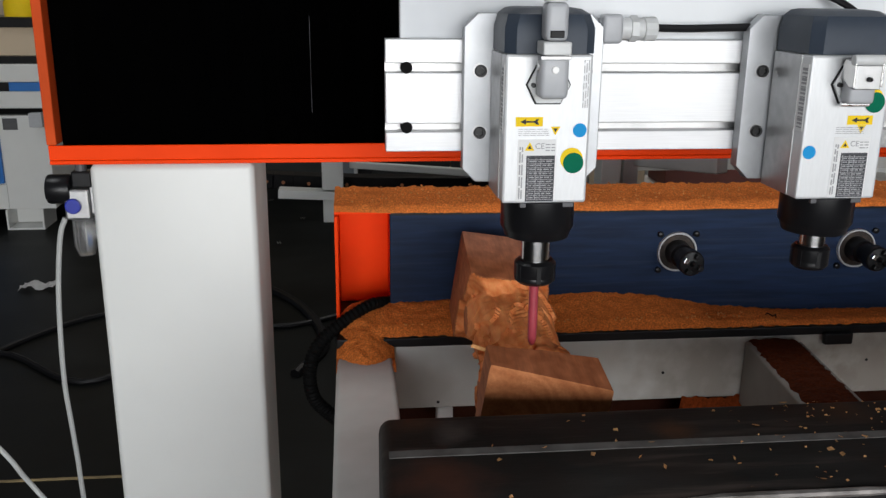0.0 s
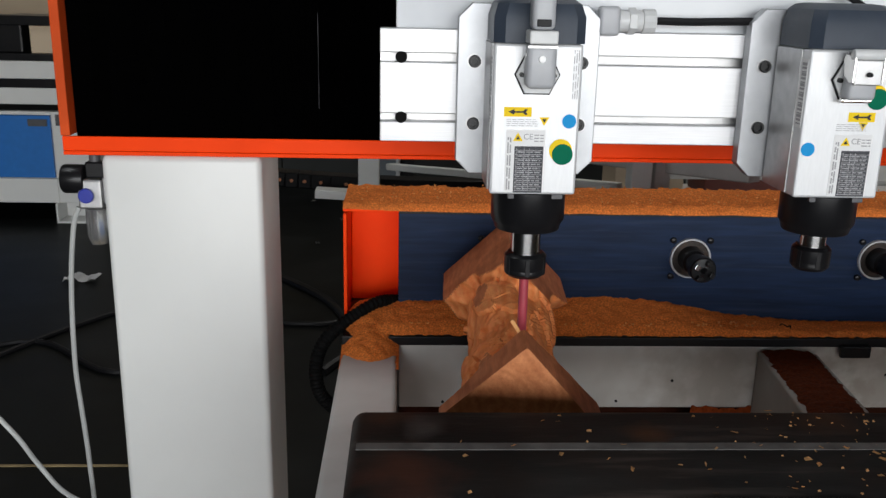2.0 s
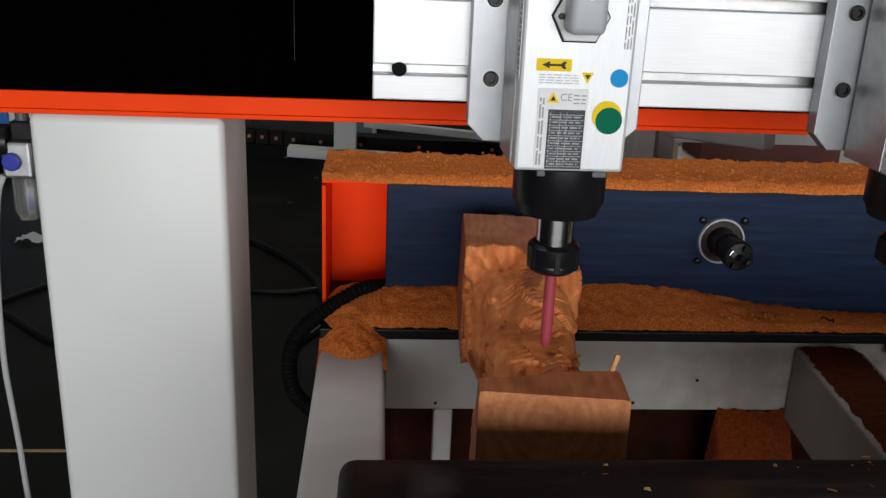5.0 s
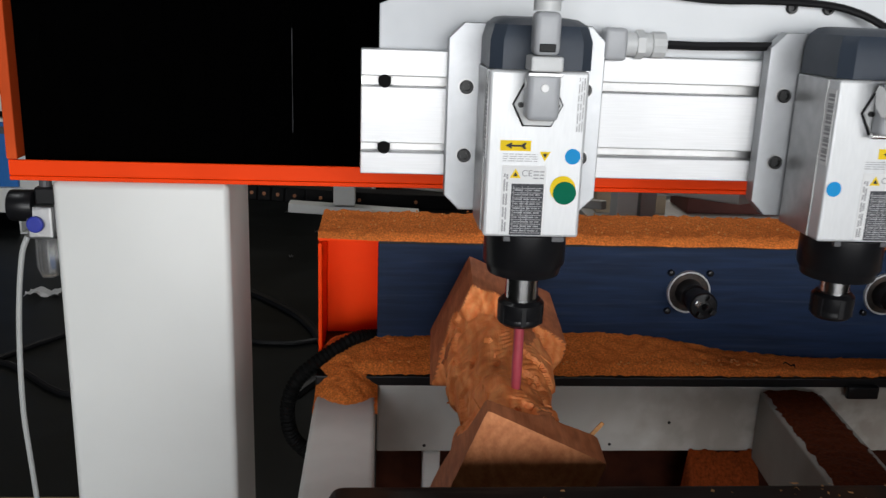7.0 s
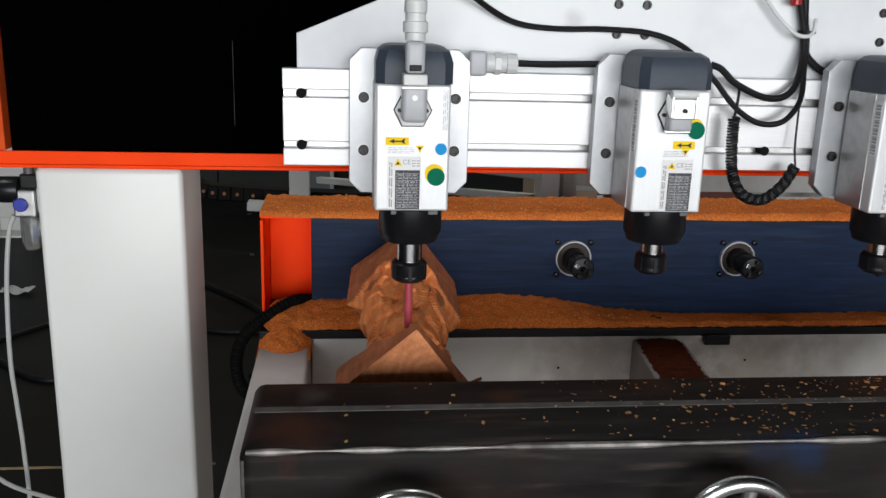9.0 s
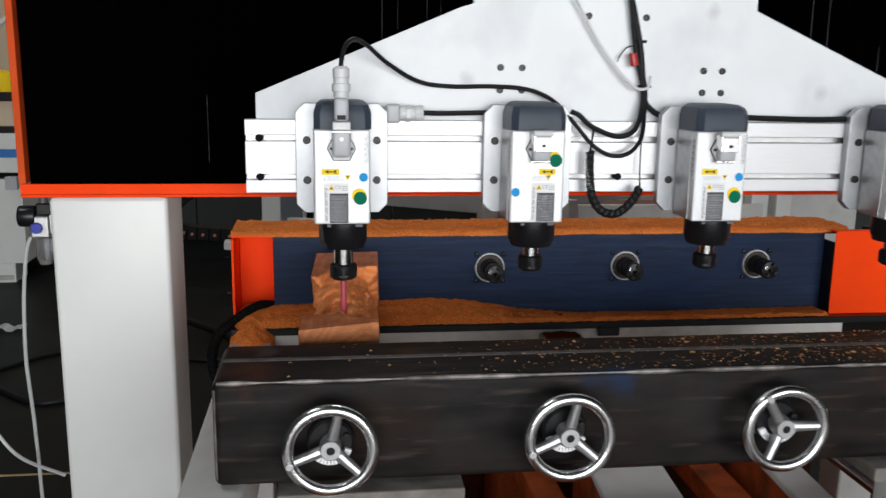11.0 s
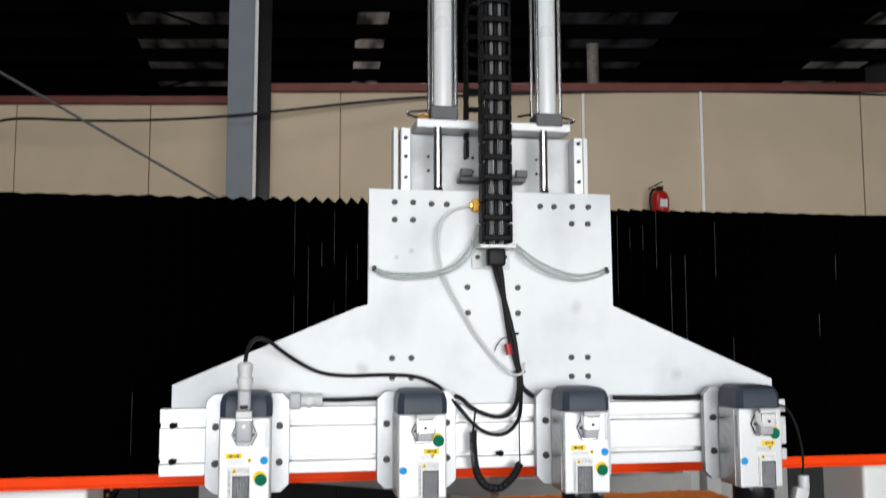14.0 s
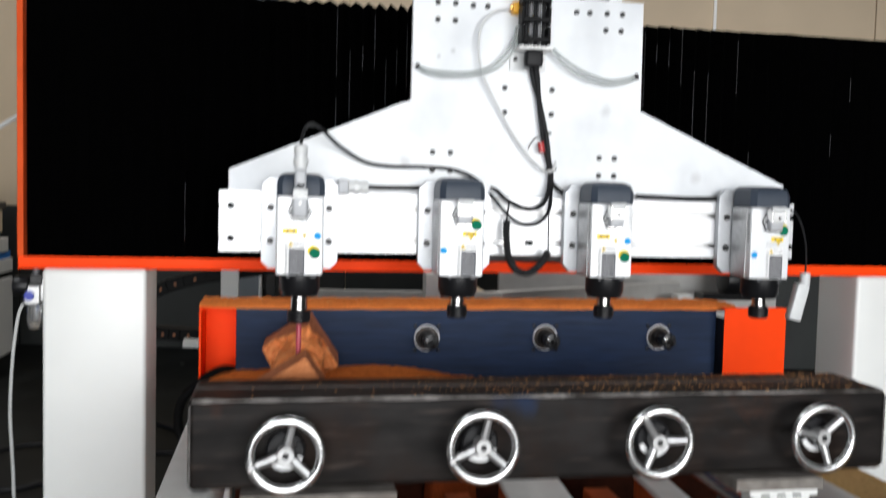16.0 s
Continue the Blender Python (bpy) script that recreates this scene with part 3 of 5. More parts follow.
def mound(name, label, x0, x1, y0, y1, f, nx, ny, material=M_SAWDUST):
    bm = sheet(nx, ny, lambda u, v: (x0 + (x1 - x0) * u, y0 + (y1 - y0) * v, f(x0 + (x1 - x0) * u, y0 + (y1 - y0) * v, u, v)))
    ob = part(name, bm, material)
    for p in ob.data.polygons:
        p.use_smooth = True
    return tagged(ob, label, "sawdust", kind="stuff")


def grain(x, y, a=0.004):
    return a * (fuzz(x, y, 60) + 0.7 * fuzz(x, y, 160, 3.1) + 0.5 * fuzz(x, y, 320, 7.7))


def heap_top(x):
    k = [(-0.17, 0.806), (-0.05, 0.81), (0.1, 0.812), (0.22, 0.818), (0.33, 0.81), (0.45, 0.786), (0.6, 0.7725), (0.8, 0.77), (1.3, 0.775)]
    return float(np.interp(x, [a for a, _ in k], [b for _, b in k]))


mound("sawdust_heap", "fine orange sawdust heaped on the ledge against the headstock", -0.2, 1.262, 0.354, 0.437,
      lambda x, y, u, v: 0.770 + 0.008 * min(v * 6, 1) + (heap_top(x) - 0.778) * v ** 0.8 + grain(x, y, 0.003), 330, 22)
mound("sawdust_layer", "orange sawdust lying thick on top of the headstock", -0.262, 1.333, 0.4165, 0.598,
      lambda x, y, u, v: 0.9845 + 0.008 * min(1, v * 12, (1 - v) * 12) - (0.0045 + 0.003 * fuzz(x, 0.3, 9)) * max(0, 1 - v * 54) * min(1, max(0, (x + 0.26) * 6)) + (0.003 * fuzz(x, y, 14, 2.2) + grain(x, y, 0.004)) * min(1, v * 9 + 0.15), 380, 54)
mound("sawdust_heap", "orange sawdust spilled over the end of the bed beam", -0.262, -0.16, 0.27, 0.438,
      lambda x, y, u, v: 0.742 + 0.075 * max(0, (v - 0.12 - 0.25 * (2 * u - 1) ** 2)) ** 0.8 * (1 - 0.35 * abs(2 * u - 1) ** 3) + grain(x, y, 0.003), 34, 54)
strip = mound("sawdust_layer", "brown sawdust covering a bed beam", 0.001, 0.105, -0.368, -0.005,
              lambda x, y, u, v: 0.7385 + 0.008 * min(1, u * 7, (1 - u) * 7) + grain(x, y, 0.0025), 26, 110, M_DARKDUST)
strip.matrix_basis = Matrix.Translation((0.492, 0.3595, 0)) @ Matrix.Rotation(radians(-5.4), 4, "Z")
mound("sawdust_layer", "pale brown sawdust lying on the side beam of the bed", 1.315, 1.465, -0.94, 0.2,
      lambda x, y, u, v: 0.6145 + 0.006 * min(1, u * 7, (1 - u) * 7) + grain(x, y, 0.0012), 30, 160, M_TANDUST)
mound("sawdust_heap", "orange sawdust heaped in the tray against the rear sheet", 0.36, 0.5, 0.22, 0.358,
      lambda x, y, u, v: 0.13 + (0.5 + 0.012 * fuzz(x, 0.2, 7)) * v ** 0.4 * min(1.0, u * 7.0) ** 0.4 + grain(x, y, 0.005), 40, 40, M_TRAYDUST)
mound("sawdust_layer", "brown sawdust lying in the chip tray", -0.19, 1.3, -0.8, 0.58,
      lambda x, y, u, v: 0.125 + 0.03 * (1 + fuzz(x, y, 5)) + grain(x, y, 0.004), 140, 120)


# ---------------------------------------------------------------- headstock with its work spindles
def headstock():
    h = thing("headstock", "orange steel headstock channel with a blue-grey front plate", "headstock", (0, 0, 0.768))
    z0, z1 = 0.0, 0.2155
    part("top_plate", box(-0.262, 1.335, 0.421, 0.6, z1 - 0.005, z1, 0.001), M_ORANGE, h)
    part("back_plate", box(-0.262, 1.335, 0.586, 0.598, z0, z1 - 0.009, 0.002), M_ORANGE, h)
    part("end_plate", box(-0.262, -0.256, 0.421, 0.585, z0, z1 - 0.009, 0.001), M_ORANGE, h)
    part("inner_panel", box(-0.255, -0.161, 0.555, 0.567, z0, z1 - 0.009, 0.002), M_ORANGE, h)
    part("front_plate", box(-0.163, 1.2775, 0.435, 0.447, z0, z1 - 0.009, 0.002), M_BLUE, h, "blue-grey steel front plate with brushed streaks")
    part("shadow_strip", box(-0.162, 1.335, 0.4185, 0.4205, z1 - 0.0075, z1 - 0.0005), M_BLACK, h, "black strip for the shadow line along the top edge")
    for x in (-0.16, 1.255):
        part("rib", box(x, x + 0.006, 0.448, 0.585, z0, z1 - 0.009), M_ORANGE, h)
    return h


headstock()
cover = thing("belt_cover", "bright orange sheet metal belt cover", "cover", (1.376, 0.45, 0.768))
part("front_panel", box(-0.1, 0.103, -0.07, -0.066, 0, 0.222, 0.0015), M_ORANGE, cover)
part("side_panel", box(-0.098, -0.094, -0.065, 0.13, 0, 0.19, 0.0015), M_BLACK, cover, "inner side coloured black for the shade behind the panel")
part("side_panel", box(0.098, 0.102, -0.065, 0.13, 0, 0.2, 0.0015), M_BLACK, cover, "inner side coloured black for the shade behind the panel")
part("top_flange", box(-0.1, 0.102, -0.0655, -0.045, 0.2165, 0.2215, 0.001), M_ORANGE, cover)


def work_spindle(at):
    c = thing("work_spindle", "black drive chuck in a bright ring on the headstock plate", "drive chuck", at, "chucks on the headstock")
    part("flange", lathe([(0, 0.0), (0.0346, 0.0), (0.0346, 0.002), (0, 0.002)], axis="y"), M_RUSTFACE, c, "dark rusty bearing face", True)
    part("ring", lathe([(0.0348, 0), (0.0348, 0.005), (0.0376, 0.005), (0.0384, 0.0)], axis="y"), M_ALU, c, "bright steel ring", True)
    part("shaft", lathe([(0, 0.003), (0.024, 0.003), (0.022, 0.03), (0.0185, 0.034), (0.0175, 0.06), (0, 0.06)], axis="y"), M_BLACK, c, "", True)
    part("drive_head", lathe([(0, 0.055), (0.021, 0.056), (0.0235, 0.059), (0.0235, 0.076), (0.021, 0.079), (0.006, 0.081), (0.002, 0.092), (0, 0.092)], axis="y"), M_BLACK, c, "", True)
    for k in range(4):
        a = math.tau * k / 4 + 0.5
        part("drive_tooth", box(-0.005, 0.005, -0.089, -0.077, 0.011, 0.02, 0.001), M_STEEL if k == 3 else M_BLACK, c).rotation_euler = (0, a, 0)
    for sx in (-1, 1):
        for sz in (-1, 1):
            b = part("bolt", lathe([(0, 0), (0.0055, 0), (0.0055, 0.006), (0.004, 0.007), (0, 0.007)], axis="y", seg=12), M_BLACK, c, "", True)
            b.location = (sx * 0.0345, 0, sz * 0.0345)
    return c


CHUCKS = [0.022, 0.3765, 0.7315, 1.089]
first = work_spindle((CHUCKS[0], 0.4345, 0.894))
for x in CHUCKS[1:]:
    copy_thing(first, Matrix.Translation((x, 0.4345, 0.894)))


# ---------------------------------------------------------------- tailstock beam and handwheels
def tailstock_beam():
    b = thing("tailstock_beam", "dark mill-scale square steel tube carrying the tailstocks", "steel beam", (0, 0, 0.75))
    part("tube", box(-0.206, 1.221, -0.43, -0.243, 0, 0.1715, 0.014, seg=4), M_MILL, b, "", True)
    part("weld_seam", box(-0.198, 1.213, -0.336, -0.322, 0.171, 0.1723, 0.0005), M_SEAMGLINT, b, "dull grey seam along the top")
    part("edge_highlight", sweep([(-0.198 + 0.0503 * k, -0.4262 + 0.0004 * math.sin(k * 1.3), 0.1677) for k in range(29)], 0.0036, seg=8, step=6, radius=lambda t: 0.0012 + 0.0032 * max(0, min(1, 0.55 + 1.1 * noise.noise(Vector((t * 23, 0.4, 0)))))), M_EDGELIGHT, b, "bright strip for the highlight on the worn rounded edge")
    part("edge_highlight", sweep([(-0.2021, -0.4261, 0.012 + 0.0122 * k) for k in range(13)], 0.0022, seg=8, step=2), M_SEAMGLINT, b)
    part("edge_highlight", sweep([(1.2171, -0.4261, 0.012 + 0.0122 * k) for k in range(13)], 0.0026, seg=8, step=2), M_SEAMGLINT, b)
    return b


tailstock_beam()


def slider(x, w):
    s = thing("slide_block", "grey steel slide block under the tailstock beam", "slide block", (x, -0.33, 0.56), "slide blocks under the beam")
    part("top_plate", box(-w, w, -0.13, 0.1, 0.162, 0.187, 0.003), M_DUSTY, s, "dusty steel top plate, darkened for the shade under the beam")
    part("rim", box(-w * 0.6, w * 0.98, -0.115, 0.08, 0.145, 0.1615, 0.002), M_WHITE, s, "white spacer plate")
    part("bracket", box(-w * 0.5, w * 0.66, -0.115, -0.06, -0.06, 0.1445, 0.004), M_WHITE, s, "white bearing bracket")
    for k in (-0.35, 0.02, 0.38):
        part("slot", box(w * k, w * (k + 0.2), -0.1165, -0.1155, 0.1455, 0.15), M_BLACK, s)
    part("bracket_wing", box(w * 0.68, w * 0.9, -0.1, 0.0, -0.06, 0.1445, 0.003), M_WHITE, s)
    part("nut", lathe([(0.0, 0.115), (0.043, 0.115), (0.045, 0.119), (0.045, 0.135), (0.038, 0.139), (0, 0.139)], (0.004, 0, 0.088), "y"), M_BLACK, s, "black bearing nut", True)
    part("lead_screw", cyl((0.016, -0.26, 0.082), (0.004, 0.3, 0.088), 0.021, bevel=0.003), M_STEEL, s, "bright steel lead screw", True)
    return s


slider(0.966, 0.096)
slider(0.035, 0.145)


def handwheel(at, turn):
    w = thing("handwheel", "chromed three-spoke tailstock handwheel", "handwheel", at, "handwheels on the beam")
    w.rotation_euler = (0, radians(turn), 0)
    n = 48
    part("rim", sweep([(0.0635 * math.cos(math.tau * k / n), -0.052, 0.0635 * math.sin(math.tau * k / n)) for k in range(n)], 0.0092, seg=14, step=0, closed=True), M_CHROME, w, "polished rim", True)
    part("hub", lathe([(0, 0.0), (0.012, 0.0), (0.014, 0.02), (0.0165, 0.03), (0.0165, 0.052), (0.0145, 0.055), (0.0065, 0.055), (0.006, 0.05), (0, 0.05)], axis="y"), M_CAST, w, "", True)
    part("bore", lathe([(0, 0.0535), (0.0064, 0.0555), (0, 0.0557)], axis="y", seg=16), M_BLACK, w)
    for k in range(3):
        a = math.tau * k / 3
        d = Vector((math.cos(a), 0, math.sin(a)))
        part("spoke", sweep([d * 0.012 + Vector((0, -0.043, 0)), d * 0.035 + Vector((0, -0.047, 0)), d * 0.06 + Vector((0, -0.051, 0))], 0.008, seg=10, step=4,
                            radius=lambda t: 0.0092 - 0.0022 * t), M_CAST, w, "", True)
    g = part("grip_boss", cyl((-0.0318, -0.064, 0.055), (-0.0318, -0.045, 0.055), 0.006, seg=16, bevel=0.001), M_CAST, w)
    d = part("dial", lathe([(0, 0.001), (0.034, 0.001), (0.036, 0.004), (0.036, 0.018), (0.032, 0.022), (0, 0.022)], axis="y"), M_BLACK, w, "black dial drum", True)
    arc = [math.radians(200 + 7 * k) for k in range(21)]
    ring = part("dial_light_crescent", prism([(0.034 * math.cos(a), 0.034 * math.sin(a)) for a in arc] + [(0.023 * math.cos(a), 0.023 * math.sin(a)) for a in reversed(arc)], -0.029, -0.0221, 0.0006), M_LABEL, d, "pale graduated crescent for light on the dial's lower edge")
    ring.rotation_euler = (0, -radians(turn), 0)
    for k in range(11):
        q = part("tick", box(-0.0004, 0.0004, -0.0296, -0.0291, 0.0262, 0.033), M_INK, ring)
        q.rotation_euler = (0, radians(130 + 10 * k), 0)
    lock = part("lock_screw", cyl((0, -0.034, 0), (0, -0.022, 0), 0.005, seg=10, bevel=0.001), M_BLACK, d)
    lock.matrix_basis = Matrix.Rotation(-radians(turn), 4, "Y") @ Matrix.Translation((0.024, 0, 0.012))
    return w


WHEELS = [(-0.028, 0.829, -78), (0.338, 0.834, -80), (0.690, 0.835, -3), (1.042, 0.836, -45)]
for x, z, turn in WHEELS:
    handwheel((x, -0.4305, z), turn)


# ---------------------------------------------------------------- gantry
def gantry():
    for x0, x1, name in ((-0.6345, -0.382, "west"), (1.648, 1.9, "east")):
        c = thing("gantry_column", "white painted rectangular steel gantry column", "column", ((x0 + x1) / 2, 0.38, 0), "gantry columns")
        w = (x1 - x0) / 2
        part("post", box(-w, w, -0.093, 0.105, 0.031, 1.098, 0.011, seg=4), M_WHITE, c, "", True)
        part("foot", box(-w - 0.02, w + 0.02, -0.11, 0.125, 0, 0.03, 0.004), M_GREYPAINT, c)
    g = thing("gantry_beam", "orange steel gantry beam housing", "gantry", (0, 0.285, 1.0985))
    part("bottom_flange", box(-0.69, 2.066, 0.0, 0.07, 0.0, 0.006, 0.001), M_ORANGE, g)
    part("front_lip", box(-0.69, 2.066, 0.0, 0.006, 0.0065, 0.0295, 0.0015), M_ORANGE, g, "bright orange front lip")
    part("end_plate", box(-0.692, -0.677, 0.0, 0.12, 0.03, 0.7, 0.002), M_DULLORANGE, g, "orange end plate coloured darker for its angled face")
    part("end_plate", box(2.051, 2.066, 0.0, 0.12, 0.03, 0.72, 0.002), M_ORANGE, g)
    part("back_plate", box(-0.676, 2.05, 0.075, 0.09, 0.007, 0.65, 0.002), M_DARKGREY, g, "dark steel back of the beam")
    return g


gantry()


def bellows(name, x0, x1, n, near_right):
    """A pleated curtain whose folds are tighter towards the carriage."""
    b = bmesh.new()
    xs, x = [], 0.0
    steps = [0.55 + 0.9 * ((1 - i / (2 * n)) if near_right else i / (2 * n)) for i in range(2 * n)]
    total = sum(steps)
    top, bot, topb = [], [], []
    for i in range(2 * n + 1):
        u = sum(steps[:i]) / total
        k = u if near_right else 1 - u
        amp = 0.004 + 0.018 * k
        y = 0.312 + (amp if i % 2 else -amp) + 0.002 * noise.noise(Vector((i * 0.7, 1.0, 0)))
        z = (1.808 if near_right else 1.799) + (1 if i % 2 else -1) * ((0.002 + 0.012 * k * k) if near_right else (0.0015 + 0.006 * k * k)) + 0.003 * noise.noise(Vector((i * 0.31, 5.0, 0)))
        xx = x0 + (x1 - x0) * u
        top.append(b.verts.new((xx, y, z)))
        bot.append(b.verts.new((xx, y + 0.002, 1.106)))
    for i in range(2 * n):
        b.faces.new((bot[i], bot[i + 1], top[i + 1], top[i]))
    edges = [(v.co.copy(), w.co.copy()) for k, (v, w) in enumerate(zip(top, bot)) if k % 2 == 0]
    bmesh.ops.solidify(b, geom=b.faces[:], thickness=0.0015)
    curtain = tagged(part(name, b, M_BELLOWS), "black pleated bellows curtain of the gantry beam", "bellows", group="bellows curtains")
    rng = random.Random(n)
    for k, (p, q) in enumerate(edges):
        near = k / len(edges) if near_right else 1 - k / len(edges)
        for a in [rng.uniform(0.0, 0.2), rng.uniform(0.3, 0.8)] if near > 0.6 else [rng.uniform(0, 0.7)] * (rng.random() < 0.15):
            c = min(1, a + rng.uniform(0.06, 0.35))
            part("fold_sheen", cyl(p.lerp(q, a) + Vector((0, -0.0012, 0)), p.lerp(q, c) + Vector((0, -0.0012, 0)), 0.0005, seg=6), M_FOLD, curtain, "thin grey streak for the sheen on a fold")
    return curtain


bellows("bellows_curtain", -0.675, 0.33, 24, True)
bellows("bellows_curtain", 0.8, 2.049, 26, False)


# ---------------------------------------------------------------- carriage
LIFTED = []  # things that rise and fall with the carriage


def bolt(parent, x, y, z, r=0.006, name="bolt"):
    b = part(name, lathe([(0, 0), (r, 0), (r, 0.004), (r * 0.85, 0.0055), (r * 0.55, 0.0055), (r * 0.5, 0.002), (0, 0.002)], axis="y", seg=16), M_BOLT, parent, "", True)
    b.location = (x, y, z)
    return b


def carriage():
    c = thing("spindle_carriage", "large white carriage plate with a slotted aluminium rail across it", "carriage", (0.55, 0.045, 1.16))
    X, Z = 0.55, 1.16
    outline = [(-0.165, 1.175), (1.246, 1.175), (1.246, 1.349), (0.842, 1.524), (0.842, 1.793), (0.26, 1.793), (0.262, 1.526), (0.235, 1.52), (-0.165, 1.35)]
    part("plate", prism([(x - X, z - Z) for x, z in outline], 0.0, 0.02, 0.0015), M_PLATE, c, "white painted steel plate")
    # extrusion: lands and recessed slots
    lands = [(1.159, 1.1845), (1.195, 1.2595), (1.2712, 1.301)]
    for a, b in lands:
        part("rail_land", box(-0.185 - X, 1.264 - X, -0.025, -0.001, a - Z, b - Z, 0.0012), M_ALU, c, "bright aluminium extrusion land")
    for a, b in zip(lands, lands[1:]):
        part("rail_slot", box(-0.1848 - X, 1.2638 - X, -0.006, -0.001, a[1] - Z + 0.0001, b[0] - Z - 0.0001), M_CAST, c, "dark slot of the extrusion")
    for x in (-0.158, 0.56, 1.245):
        for z in (1.2655, 1.19):
            if x == 0.56 and z > 1.2:
                continue
            q = part("slot_nut", cyl((0, -0.0256, 0), (0, -0.008, 0), 0.0075, seg=14), M_DULLBLACK, c)
            q.location = (x - X, 0, z - Z)
    for x, z in [(0.32, 1.763), (0.363, 1.763), (0.406, 1.76), (0.442, 1.76), (0.32, 1.722), (0.363, 1.722), (0.667, 1.76), (0.701, 1.76), (0.746, 1.761), (0.786, 1.761),
                 (0.744, 1.72), (0.784, 1.72), (0.49, 1.567), (0.61, 1.567), (0.491, 1.508), (0.61, 1.507), (0.315, 1.405), (0.359, 1.405), (0.315, 1.361), (0.359, 1.361),
                 (0.738, 1.404), (0.778, 1.404), (0.738, 1.36), (0.778, 1.36)]:
        bolt(c, x - X, 0.0005, z - Z, 0.0068)
    part("chain_bracket", box(0.508 - X, 0.592 - X, -0.062, -0.001, 1.655 - Z, 1.661 - Z, 0.001), M_STRIP, c, "steel chain end bracket")
    part("bracket_plate", box(0.5 - X, 0.59 - X, -0.006, -0.001, 1.61 - Z, 1.654 - Z, 0.001), M_PALEPLASTIC, c)
    for x in (0.513, 0.578):
        bolt(c, x - X, -0.0065, 1.637 - Z, 0.0055)
    LIFTED.append(c)


carriage()


def disc(r, y, seg=28):
    return lathe([(0, -y), (r, -y), (r, -y + 0.0006), (0, -y + 0.0006)], axis="y", seg=seg)


def bars(parent, x0, x1, z0, z1, y, rows, seed, material, fill=0.62, upright=False):
    """Unreadable small print as plain bars, joined."""
    rng = random.Random(seed)
    b = bmesh.new()
    n = rows
    for k in range(n):
        if upright:
            a = x0 + (x1 - x0) * k / n
            z = z0
            while z < z1:
                d = rng.uniform(0.004, 0.014)
                box(a, a + (x1 - x0) / n * fill, y - 0.0003, y, z, min(z + d, z1), bm=b)
                z += d + 0.0025
        else:
            a = z0 + (z1 - z0) * k / n
            x = x0
            while x < x1:
                d = rng.uniform(0.003, 0.009)
                box(x, min(x + d, x1), y - 0.0003, y, a, a + (z1 - z0) / n * fill, bm=b)
                x += d + 0.0015
    return tagged(part("small_print", b, material, parent), kind="stuff")


def milling_spindle(at, variant, plugged, seed):
    what = "silver square milling spindle, dark cap, " + ("long red-coated cutter" if plugged else "idle with an empty collet")
    s = thing("milling_spindle", what, "spindle", at, "milling spindles on the carriage")
    ch = 0.017
    pl = [(-0.088, -0.09), (-0.088 + ch, -0.107), (0.088 - ch, -0.107), (0.088, -0.09), (0.088, 0.087), (0.088 - ch, 0.104), (-0.088 + ch, 0.104), (-0.088, 0.087)]
    mp = part("mounting_plate", prism(pl, 0.0, 0.0195, 0.001), M_ALUPLATE, s, "milled aluminium mounting plate")
    for x in (-0.067, 0.067):
        for z in (-0.043, 0.034):
            part("washer", lathe([(0, 0), (0.0095, 0), (0.0095, 0.0012), (0, 0.0012)], (x, -0.0001, z), "y", 20), M_CAST, mp, "", True)
            bolt(mp, x, -0.0012, z, 0.0078)
    f = -0.098  # front face
    body = part("body", box(-0.0525, 0.0495, f, -0.004, -0.113, 0.061, 0.003), M_BODY, s, "silver body")
    for x in (-0.054, 0.048):
        part("edge_rail", box(x, x + 0.003, -0.075, -0.004, -0.112, 0.06, 0.001), M_CAST, s)
    for k in range(5):
        for x in (-0.0533, 0.0497):
            part("cooling_rib", box(x, x + 0.0006, -0.07 + k * 0.012, -0.066 + k * 0.012, -0.1, 0.05), M_BODY, s)
    cap = bmesh.new()
    lv = [(0.0615, 0.0525, f - 0.0005), (0.09, 0.0525, f - 0.0005), (0.105, 0.048, f + 0.006), (0.111, 0.04, f + 0.018), (0.1125, 0.03, f + 0.03)]
    rings = []
    for z, w, y in lv:
        c = 0.012
        rings.append([cap.verts.new(p) for p in ((-w, -0.006, z), (-w, y + c, z), (-w + c, y, z), (w - c, y, z), (w, y + c, z), (w, -0.006, z))])
    for a, b in zip(rings, rings[1:]):
        for k in range(6):
            cap.faces.new((a[k], a[(k + 1) % 6], b[(k + 1) % 6], b[k]))
    cap.faces.new(rings[0]), cap.faces.new(rings[-1])
    part("cap", cap, M_CAP, s, "dark slate plastic fan cap", True)
    cy = -0.0545
    nose = part("nose", lathe([(0, -0.1135), (0.0455, -0.1135), (0.0455, -0.15), (0.042, -0.155), (0.04, -0.163), (0.02, -0.165), (0, -0.165)], (0, cy, 0)), M_BLACK, s, "black round nose housing", True)
    part("nose_collar", box(-0.03, 0.036, f + 0.004, cy, -0.1195, -0.1135, 0.001), M_DARKGREY, s, "dark grey collar plate")
    k, dz = (1.0, 0.0) if plugged else (0.9, 0.012)  # the idle spindles carry a smaller nut
    part("spindle_shaft", lathe([(0, -0.1655), (0.0185 * k, -0.1655), (0.0185 * k, -0.2 + dz), (0, -0.2 + dz)], (0, cy, 0)), M_STEEL, s, "bright steel shaft end", True)
    nut = part("collet_nut", lathe([(r * k, z + dz) for r, z in ((0, -0.195), (0.022, -0.195), (0.0262, -0.199), (0.0262, -0.214), (0.0255, -0.216), (0.0262, -0.218), (0.0255, -0.222), (0.021, -0.226), (0, -0.226))], (0, cy, 0)), M_BLACK, s, "black collet nut", True)
    for n in range(6):
        a = math.tau * n / 6
